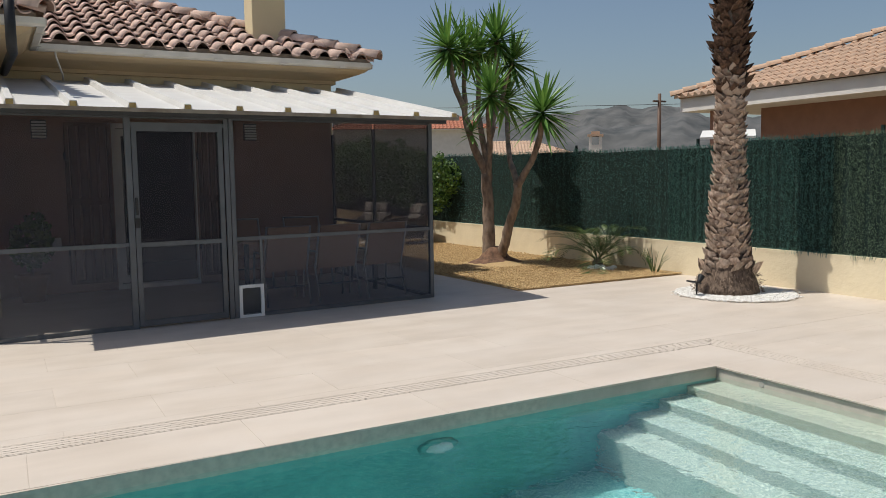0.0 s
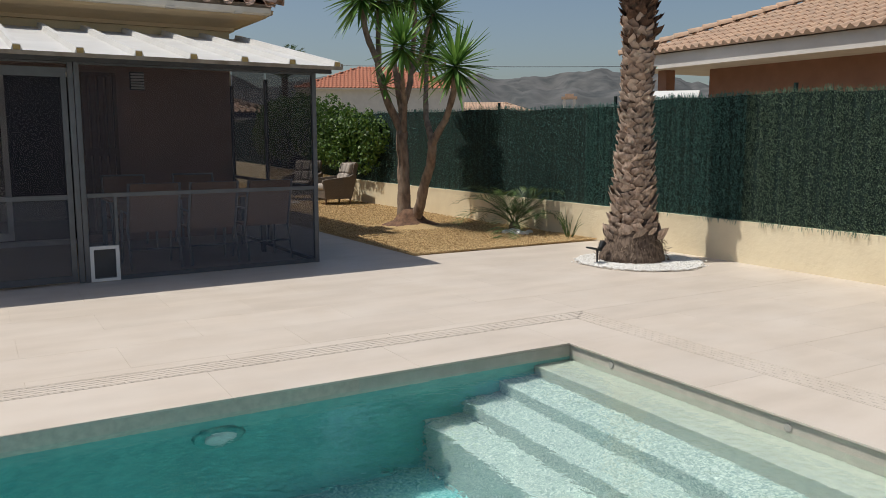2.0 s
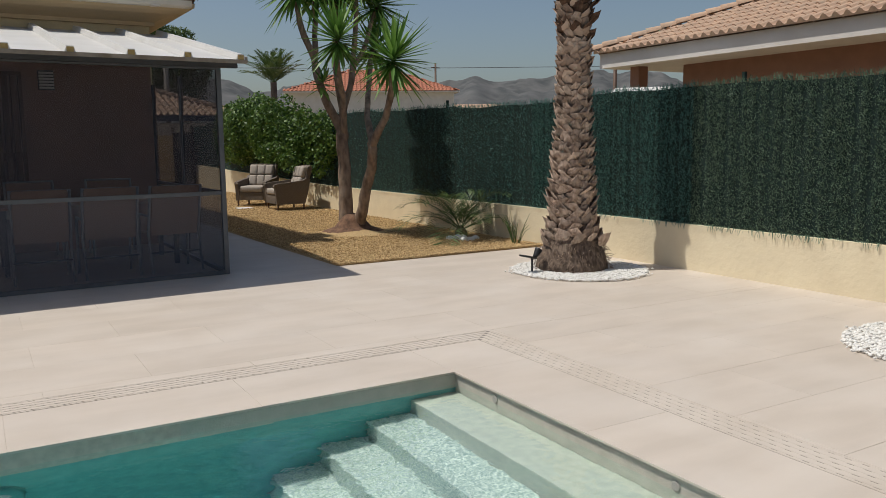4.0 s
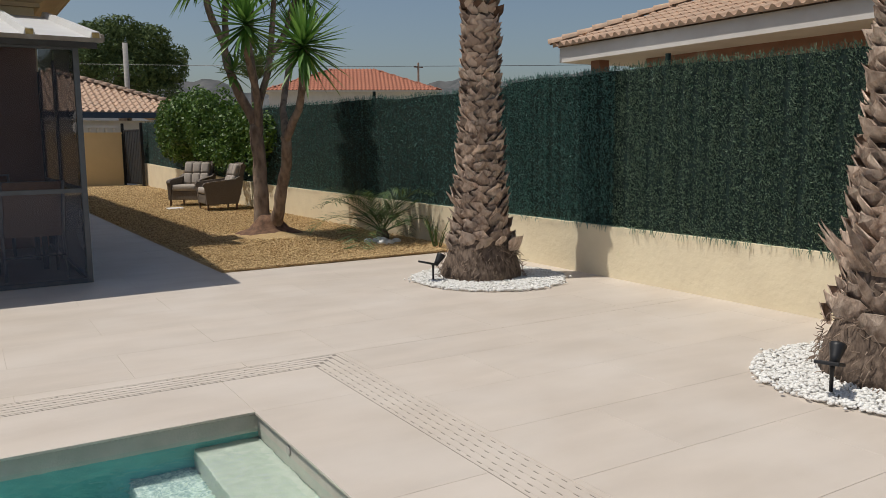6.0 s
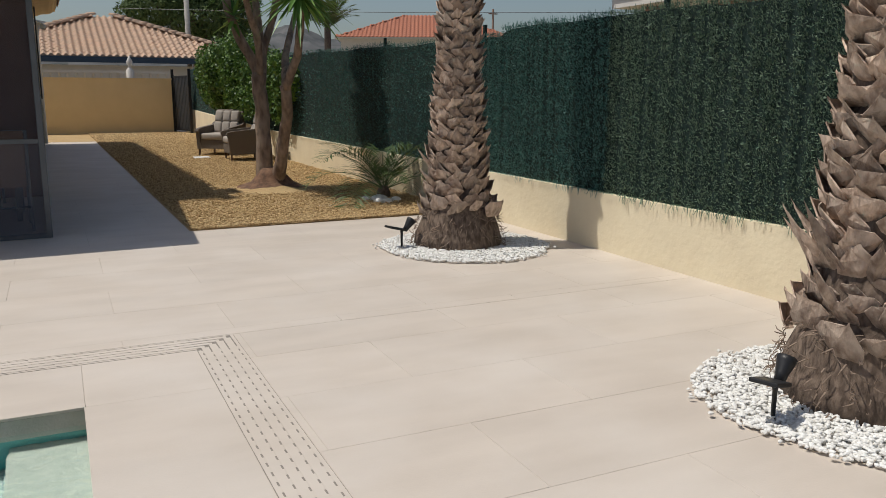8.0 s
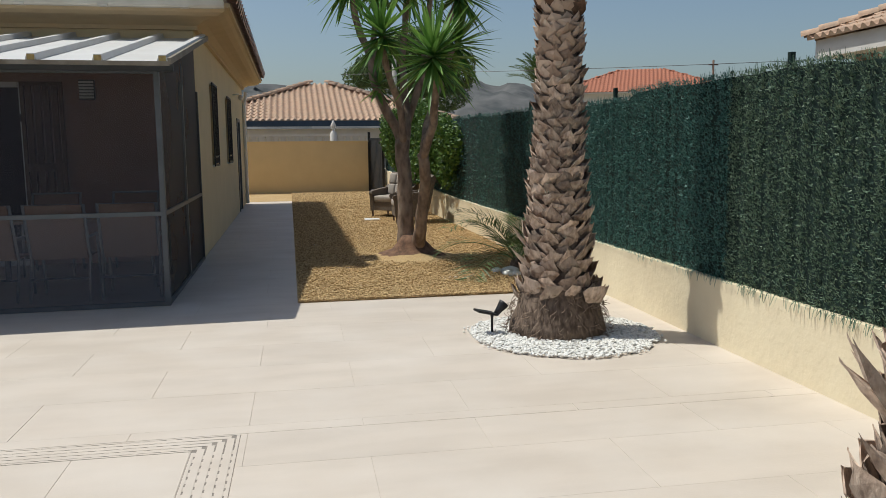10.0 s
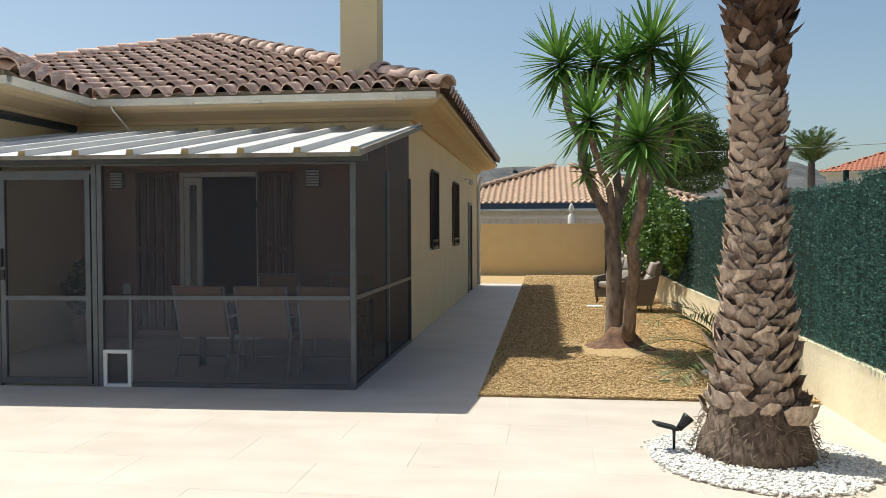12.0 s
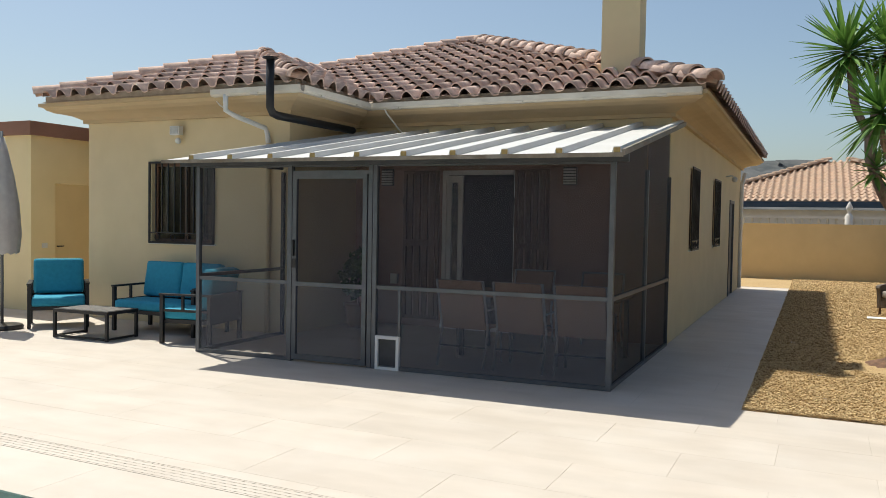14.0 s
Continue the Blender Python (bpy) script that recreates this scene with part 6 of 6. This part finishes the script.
def ridge(parent, p, q, mat, r=0.11, step=0.36):
    """A row of overlapping half-round cap tiles."""
    p, q = Vector(p), Vector(q)
    d = q - p
    n = max(1, int(d.length / step))
    quat = d.to_track_quat("X", "Z").to_matrix().to_4x4()
    bm = bmesh.new()
    L = d.length / n
    ra, rb = [], []
    for k in range(9):
        t = math.pi * (k / 8)
        ra.append(bm.verts.new((-0.05, math.cos(t) * r * 1.12, math.sin(t) * r * 1.05 + 0.02)))
        rb.append(bm.verts.new((L, math.cos(t) * r * 0.92, math.sin(t) * r * 0.85)))
    ri = [bm.verts.new((-0.05, v.co.y * 0.82, v.co.z * 0.82)) for v in ra]
    for k in range(8):
        bm.faces.new((ra[k], ra[k + 1], rb[k + 1], rb[k]))
        bm.faces.new((ri[k], ri[k + 1], ra[k + 1], ra[k]))
    me = piece_mesh("ridge_tile", bm, mat, True)
    for i in range(n):
        piece("ridge_tile", me, parent, Matrix.Translation(p + d * (i / n) + Vector((rng.uniform(-0.008, 0.008), rng.uniform(-0.008, 0.008), rng.uniform(-0.005, 0.01)))) @ quat)


nh = thing("neighbour_house", "neighbouring house with terracotta walls and pale clay tile roof", "house", Matrix.Translation((17.15, 16.3, 0.12)) @ Matrix.Rotation(radians(-2.1), 4, "Z") @ Matrix.Translation((-16.8, -16.0, 0)))
part("wall", boxes((18.1, 30, -8, 14.2, -0.3, 3.1)), "terracotta", nh, "terracotta rendered wall")
part("eaves_board", boxes((16.9, 17.05, -8.6, 15.9, 3.06, 3.42), (17.05, 30.5, 15.75, 15.9, 3.06, 3.42), (17.05, 30.5, -8.6, 15.75, 3.06, 3.12)), "pink_white", nh, "white eaves board")
part("pillar", boxes((17.3, 17.6, 14.9, 15.2, -0.3, 3.06)), "terracotta", nh)
nr = wavy_roof("roof", nh, (16.8, 16.0, 3.45), (16.8, -8.6, 3.45), (1, 0, 0.38), 7.2, 0.45, "rooftile_pale")
wavy_roof("roof", nh, (30.4, 16.0, 3.45), (16.8, 16.0, 3.45), (0, -1, 0.38), 7.0, 0.02, "rooftile_pale")
ridge(nr, (16.75, 16.05, 3.5), (23.5, 9.3, 6.08), "rooftile_pale", 0.13)
gsh = thing("garden_shelter", "white shelter roof beside the neighbouring house", "shelter", pose(15.7, 13.2, 0, 0, 0, 40))
part("awning", boxes((-0.7, 0.7, -0.6, 0.6, 0, 0.05)), "white", gsh, at=pose(0, 0, 2.38, 0, -9, 0))
for sx in (-0.6, 0.6):
    part("post", boxes((sx - 0.03, sx + 0.03, -0.03, 0.03, -0.3, 2.4)), "white", gsh)

bh = thing("back_house", "white neighbouring bungalow with blue gutter and clay tile roof", "house", pose(0, 0, 0))
part("wall", boxes((3.0, 12.6, 33.4, 42, -0.3, 2.2)), "pink_white", bh)
part("gutter", boxes((2.6, 13.2, 32.75, 32.95, 2.28, 2.48)), "blue", bh, "dark blue gutter board")
br = wavy_roof("roof", bh, (2.6, 32.9, 2.5), (13.2, 32.9, 2.5), (0, 1, 0.36), 5.2, 0.10, "rooftile_pale")
wavy_roof("roof", bh, (2.6, 43.3, 2.5), (2.6, 32.9, 2.5), (1, 0, 0.36), 5.2, 0.1, "rooftile_pale")
wavy_roof("roof", bh, (13.2, 32.9, 2.5), (13.2, 43.3, 2.5), (-1, 0, 0.36), 5.2, 0.1, "rooftile_pale")
ridge(br, (2.6, 32.9, 2.55), (7.6, 37.8, 4.35), "rooftile_pale", 0.12)
ridge(br, (13.2, 32.9, 2.55), (8.2, 37.8, 4.35), "rooftile_pale", 0.12)
bl = thing("balustrade", "white balustrade with a finial on the far wall", "balustrade", pose(0, 0, 0))
part("wall", boxes((4.8, 9.4, 29.6, 29.75, -0.3, 1.55)), "pink_white", bl)
part("coping", boxes((4.8, 9.4, 29.55, 29.8, 1.85, 1.93)), "pink_white", bl)
for i in range(18):
    bm = bmesh.new()
    lathe(bm, [(0.04, 1.55), (0.05, 1.6), (0.025, 1.66), (0.055, 1.75), (0.03, 1.82), (0.045, 1.85)], 8, (4.95 + 0.25 * i, 29.68))
    part("baluster", bm, "pink_white", bl, "", True)
bm = bmesh.new()
lathe(bm, [(0.12, -0.3), (0.12, 1.95), (0.07, 2.0), (0.03, 2.06), (0.09, 2.15), (0.10, 2.22), (0.05, 2.32), (0.01, 2.4)], 12, (8.05, 29.5))
part("finial", bm, "pink_white", bl, "", True)


def far_house(x, y, w, d_, h, rh, turn, mat, wallmat, label, windows=()):
    g = thing("distant_house", label, "house", pose(x, y, -0.3, 0, 0, turn))
    part("wall", boxes((-w / 2, w / 2, -d_ / 2, d_ / 2, 0, h)), wallmat, g)
    o = 0.6
    e = [(-w / 2 - o, -d_ / 2 - o, h), (w / 2 + o, -d_ / 2 - o, h), (w / 2 + o, d_ / 2 + o, h), (-w / 2 - o, d_ / 2 + o, h)]
    part("eaves_board", boxes((-w / 2 - o, w / 2 + o, -d_ / 2 - o, d_ / 2 + o, h - 0.18, h - 0.01)), wallmat, g)
    hd = d_ / 2 + o
    sl = math.hypot(hd, rh)
    tw = (w - d_) / (w + 2 * o)
    rf = wavy_roof("roof", g, e[0], e[1], (0, hd, rh), sl, tw, mat, 0.45, 0.7)
    wavy_roof("roof", g, e[1], e[2], (-hd, 0, rh), sl, 0.02, mat, 0.45, 0.7)
    wavy_roof("roof", g, e[3], e[0], (hd, 0, rh), sl, 0.02, mat, 0.45, 0.7)
    for wx in windows:
        win = part("window", boxes((wx - 0.6, wx + 0.6, -d_ / 2 - 0.06, -d_ / 2 - 0.005, h - 2.2, h - 0.9)), "white", g)
        part("pane", boxes((wx - 0.5, wx + 0.5, -d_ / 2 - 0.075, -d_ / 2 - 0.062, h - 2.1, h - 1.0)), "alu_dark", win)
    return g


far_house(47.6, 91.3, 19.0, 14, 7.5, 3.0, -25, "rooftile_red", "pink_white", "distant white house with a bright red tiled roof")
far_house(69, 100, 18, 12, 4.6, 2.4, -32, "rooftile_pale", "pink_white", "distant low house with brown tiled roof")
fc = thing("distant_chimney", "small white chimney with arched openings on a far roof", "chimney", pose(76, 89, -0.3, 0, 0, -40))
part("shaft", boxes((-0.9, 0.9, -0.9, 0.9, 0, 6.0)), "pink_white", fc)
part("corner_post", boxes((-0.9, -0.5, -0.9, 0.9, 6.0, 7.2), (0.5, 0.9, -0.9, 0.9, 6.0, 7.2)), "pink_white", fc)
part("cap", boxes((-1.1, 1.1, -1.1, 1.1, 7.2, 7.5), (-0.6, 0.6, -0.6, 0.6, 7.5, 7.9)), "rooftile_pale", fc)
for x, y, h in ((42.7, 42.8, 7.5), (55, 88, 11.3)):
    up = thing("utility_pole", "dark wooden utility pole with cross arm", "utility pole", pose(x, y, -0.3))
    part("pole", tube(bmesh.new(), [(0, 0, 0), (0, 0, h)], [0.16, 0.12], 8), "wood", up, "", True)
    part("cross_arm", boxes((-0.6, 0.6, -0.06, 0.06, h - 0.6, h - 0.48)), "wood", up)
for k, (za, zb) in enumerate(((7.0, 6.4),)):
    pts = [(42.7 + (f - 0.45) * 70, 42.8 - (f - 0.45) * 60, za - 0.3 + (zb - za) * f - 4 * 0.8 * f * (1 - f) + 0.8) for f in [i / 24 for i in range(25)]]
    tagged(link_mesh("overhead_cable", tube(bmesh.new(), pts, 0.018, 4), "black"), "thin dark overhead cable", "cable", "overhead cables")

# hills on the horizon
for name, dist, h0, amp, seed in (("backdrop_hills", 900, 56, 20, 3.0), ("backdrop_hills_far", 1500, 112, 26, 9.0)):
    bm = bmesh.new()
    prev = None
    for i in range(401):
        a = math.radians(-60 + 150 * i / 400)
        x, y = dist * math.sin(a), dist * math.cos(a)
        n1 = noise.fractal((a * 7.5 + seed, seed, 0), 0.75, 2.1, 8)
        h = max(6.0, h0 + amp * n1)
        cols = []
        for f in (0.0, 0.25, 0.5, 0.75, 1.0):
            w = noise.noise((a * 30, f * 3 + seed, 0)) * dist * 0.035
            cols.append(bm.verts.new((x * (1 + 0.25 * f) + w, y * (1 + 0.25 * f) + w, -1 + h * 1.25 * f ** 0.8)))
        if prev:
            for k in range(4):
                bm.faces.new((prev[k], cols[k], cols[k + 1], prev[k + 1]))
        prev = cols
    ob = structure(name, bm, "hill", "hazy grey-brown scrub hills on the horizon", "hills")
    for f in ob.data.polygons:
        f.use_smooth = True

# ---- roof tiles ----
def s_tile(mat):
    bm = bmesh.new()
    lo, hi, un = [], [], []
    W, L = 0.30, 0.49
    for k in range(13):
        u = k / 12
        h = 0.108 * max(0.0, math.sin(math.pi * u / 0.62)) ** 0.7 if u < 0.62 else -0.018 * math.sin(math.pi * (u - 0.62) / 0.38)
        lo.append(bm.verts.new(((u - 0.5) * W, 0, h + 0.060)))
        hi.append(bm.verts.new(((u - 0.5) * W, L, h * 0.86)))
        un.append(bm.verts.new(((u - 0.5) * W * 0.97, 0.004, h * 0.92 + 0.043)))
    for k in range(12):
        bm.faces.new((lo[k], lo[k + 1], hi[k + 1], hi[k]))
        bm.faces.new((un[k], un[k + 1], lo[k + 1], lo[k]))
    return piece_mesh("roof_tile", bm, mat, True)


TILE = s_tile("rooftile")


def inside(poly, x, y):
    c = False
    for (xa, ya), (xb, yb) in zip(poly, poly[1:] + poly[:1]):
        if (ya > y) != (yb > y) and x < (xb - xa) * (y - ya) / (yb - ya) + xa:
            c = not c
    return c


def tile_plane(poly, eave, inward, apart):
    """Courses of tiles over a roof plane whose plan is poly; eave: a point on its eave line; inward: the plan direction up the slope."""
    iv = Vector((*inward, 0))
    al = Vector((iv.y, -iv.x, 0))
    step = 0.41 * math.cos(math.atan(SL))
    turn = math.atan2(-al.y, -al.x) + math.pi
    rest = bmesh.new()
    for j in range(20):
        for i in range(-60, 61):
            p = Vector((*eave, 0)) + iv * (j * step - 0.04) + al * (i * 0.298)
            c = p + iv * 0.16
            if not inside(poly, c.x, c.y):
                continue
            m_ = Matrix.Translation((p.x, p.y, EZ + SL * (j * step - 0.04) + rng.uniform(-0.006, 0.006))) @ Matrix.Rotation(turn, 4, "Z") @ Matrix.Rotation(math.atan(SL), 4, "X") @ Matrix.Rotation(rng.uniform(-0.02, 0.02), 4, "Z")
            if apart:
                piece("roof_tile", TILE, roof, m_)
            else:
                at = len(rest.verts)
                rest.from_mesh(TILE)
                rest.verts.ensure_lookup_table()
                for v in rest.verts[at:]:
                    v.co = m_ @ v.co
    if apart:
        rest.free()
    else:
        part("roof_tiles", rest, "rooftile", roof)["kind"] = "stuff"


tile_plane([(LE1, EY0), (EX1, EY0), (AX, AY), (LAX - 0.5, VY - 0.1)], (3.0, EY0), (0, 1), True)
tile_plane([(LE0, LEY), (LE1, LEY), (LAX, LAY)], (0.0, LEY), (0, 1), True)
tile_plane([(LE1, LEY), (LE1, EY0), (LAX, VY), (LAX, LAY)], (LE1, 10.5), (-1, 0), False)
tile_plane([(EX1, EY0), (EX1, EY1), (AX, AY2), (AX, AY)], (EX1, 16.0), (-1, 0), False)
tile_plane([(AX, AY), (LAX, VY), (-4.0, 12.6)], (-1.0, EY0), (0, 1), False)
ridge(roof, (EX1 + 0.03, EY0 - 0.03, EZ + 0.06), (AX, AY, AZ + 0.08), "rooftile", 0.13)
ridge(roof, (EX0, EY0, EZ + 0.06), (AX, AY, AZ + 0.08), "rooftile", 0.12)
ridge(roof, (LE1 + 0.03, LEY - 0.03, EZ + 0.06), (LAX, LAY, LAZ + 0.08), "rooftile", 0.13)
ridge(roof, (LE0 - 0.03, LEY - 0.03, EZ + 0.06), (LAX, LAY, LAZ + 0.08), "rooftile", 0.13)
ridge(roof, (LAX, LAY, LAZ + 0.07), (LAX, VY, LAZ + 0.07), "rooftile", 0.12)

# ---- gravel stones near the path ----
proto = bmesh.new()
bmesh.ops.create_icosphere(proto, subdivisions=1, radius=1.0)
pv = np.array([v.co[:] for v in proto.verts])
pf = [tuple(v.index for v in f.verts) for f in proto.faces]
proto.free()
vs, fs = [], []
for _ in range(44000):
    x, y = rng.uniform(PATH_X1 + 0.01, WALL_X - 0.02), DECK_Y1 + 0.01 + (rng.random() ** 1.7) * 18.7
    s = rng.uniform(0.006, 0.0135) * (1 + max(0.0, y - 12) * 0.06) * np.array((1, rng.uniform(0.7, 1.2), 0.7))
    k = len(vs)
    vs += list(pv * s * rng.uniform(0.75, 1.25, pv.shape) + (x, y, 0.016 + rng.uniform(0, 0.012)))
    fs += [tuple(i + k for i in f) for f in pf]
tagged(raw("gravel", vs, fs, "gravelstone"), "loose golden gravel stones", "gravel", "", "stuff")

# ---- drain channel and paving slabs ----
CH0, CH1 = 4.955, 5.16
CX0, CX1 = 5.982, 6.205
vs, fs = [], []


def add_box(x0, x1, y0, y1, z0, z1):
    k = len(vs)
    vs.extend([(x0, y0, z0), (x1, y0, z0), (x1, y1, z0), (x0, y1, z0), (x0, y0, z1), (x1, y0, z1), (x1, y1, z1), (x0, y1, z1)])
    fs.extend([(k + 4, k + 5, k + 6, k + 7), (k, k + 1, k + 5, k + 4), (k + 1, k + 2, k + 6, k + 5), (k + 2, k + 3, k + 7, k + 6), (k + 3, k, k + 4, k + 7)])


NR = 5
for j in range(NR + 1):
    w = (CH1 - CH0) / NR
    y = CH0 + w * j
    add_box(WEST, CX1 if j == NR else CX0 + (CX1 - CX0) * j / NR, max(CH0 + 0.003, y - 0.017), min(CH1 - 0.003, y + 0.017), -0.03, 0.0)
    w = (CX1 - CX0) / NR
    x = CX0 + w * j
    add_box(max(CX0 + 0.003, x - 0.0182), min(CX1 - 0.003, x + 0.0182), SOUTH, CH0 + (CH1 - CH0) * j / NR - 0.0171, -0.03, 0.0)
for j in range(NR):
    y0, y1 = CH0 + (CH1 - CH0) * j / NR + 0.017, CH0 + (CH1 - CH0) * (j + 1) / NR - 0.017
    for i in range(190):
        x = CX0 - 0.02 - 0.08 * i - 0.04 * (j % 2)
        if x > WEST:
            add_box(x - 0.046, x, y0, y1, -0.03, -0.001)
    x0, x1 = CX0 + (CX1 - CX0) * j / NR + 0.0182, CX0 + (CX1 - CX0) * (j + 1) / NR - 0.0182
    for i in range(125):
        y = CH0 - 0.02 - 0.08 * i - 0.04 * (j % 2)
        if y > SOUTH:
            add_box(x0, x1, y - 0.046, y, -0.03, -0.001)
grate = tagged(raw("drain_grate", vs, fs, "tile"), "slotted stone drain channel round the pool", "drain", "", "structure")
grate.matrix_basis = POOL_TURN
channel = structure("drain_channel", boxes((WEST, CX1, CH0, CH1, -0.0038, -0.002), (CX0, CX1, SOUTH, CH0 - 0.001, -0.0038, -0.002)), "slot", "dark channel under the slotted drain", "drain")
channel.matrix_basis = POOL_TURN

slab_meshes = {}


def slab_mesh(w, d_):
    key = (round(w, 3), round(d_, 3))
    if key not in slab_meshes:
        bm = bmesh.new()
        g = 0.0008
        box(bm, g, w - g, g, d_ - g, -0.012, 0.0)
        top = [e for e in bm.edges if all(v.co.z > -0.001 for v in e.verts)]
        bmesh.ops.bevel(bm, geom=top, offset=0.0008, segments=1, affect="EDGES")
        slab_meshes[key] = piece_mesh("slab", bm, "tile")
    return slab_meshes[key]


slabs = []


def slab_row(x0, x1, y0, y1, first, length=1.2):
    """One row of slabs between two joints; first: a joint's place along the row."""
    x = first - length * math.ceil((first - x0) / length)
    while x < x1 - 0.005:
        a, b = max(x, x0), min(x + length, x1)
        if b - a > 0.02:
            slabs.append((a, b, y0, y1))
        x += length


edges = [CH1 + 0.002, 5.28] + [5.28 + 0.593 * k for k in range(1, 6)] + [DECK_Y1]
for k, (y0, y1) in enumerate(zip(edges, edges[1:])):
    slab_row(WEST, WALL_X + 0.1, y0 if k < 6 else y0 - 0.07, y1, 6.84 if k % 2 == 0 else 6.24)
y = DECK_Y1
k = 0
while y < 23.5:
    x1 = PATH_X1
    slab_row(WEST if y < 10.2 else LX1 if y < 12.0 else SX + 0.003, x1, y, min(y + 0.593, 23.55), 6.24 if k % 2 else 6.84)
    y += 0.593
    k += 1
for k in range(0, 17):
    y1 = CH1 - 0.593 * k + 0.15
    slab_row(CX1 + 0.002, WALL_X + 0.1, max(y1 - 0.593, SOUTH), min(y1, CH1), 6.84 if k % 2 else 6.24)
slab_row(POOL_X0 - 0.6, POOL_X1 - 0.012, POOL_Y1 - 0.018, CH0 - 0.002, POOL_X1 - 0.012)
slabs.append((POOL_X1 - 0.012, CX0 - 0.002, POOL_Y1 - 0.018, CH0 - 0.002))
y = POOL_Y1 - 0.018
while y > POOL_Y0:
    slabs.append((POOL_X1 - 0.018, CX0 - 0.002, max(y - 1.2, POOL_Y0 + 0.018), y))
    y -= 1.2
for k in range(10):
    y1 = POOL_Y0 + 0.018 - 0.593 * k
    slab_row(WEST, CX0 - 0.002, y1 - 0.593, y1, 5.4 if k % 2 else 4.8)
slab_row(WEST, POOL_X0 - 0.6, POOL_Y0 + 0.018, CH0 - 0.002, -4.0)
near = sorted(slabs, key=lambda s: math.hypot((s[0] + s[1]) / 2 - 5.0, (s[2] + s[3]) / 2 - 5.5))
for s in near[:300]:
    piece("slab", slab_mesh(s[1] - s[0], s[3] - s[2]), deck, (POOL_TURN if s[2] < 8.1 else Matrix.Translation((0, 0, -0.002))) @ Matrix.Translation((s[0], s[2], rng.uniform(-0.0006, 0.0))))
for turned in (True, False):
    vs, fs = [], []
    for s in near[300:]:
        if (s[2] < 8.1) == turned:
            add_box(s[0] + 0.001, s[1] - 0.001, s[2] + 0.001, s[3] - 0.001, -0.012, 0.0 if turned else -0.002)
    rest = raw("outer_slabs", vs, fs, "tile", deck)
    rest["kind"] = "stuff"
    if turned:
        rest.matrix_basis = POOL_TURN
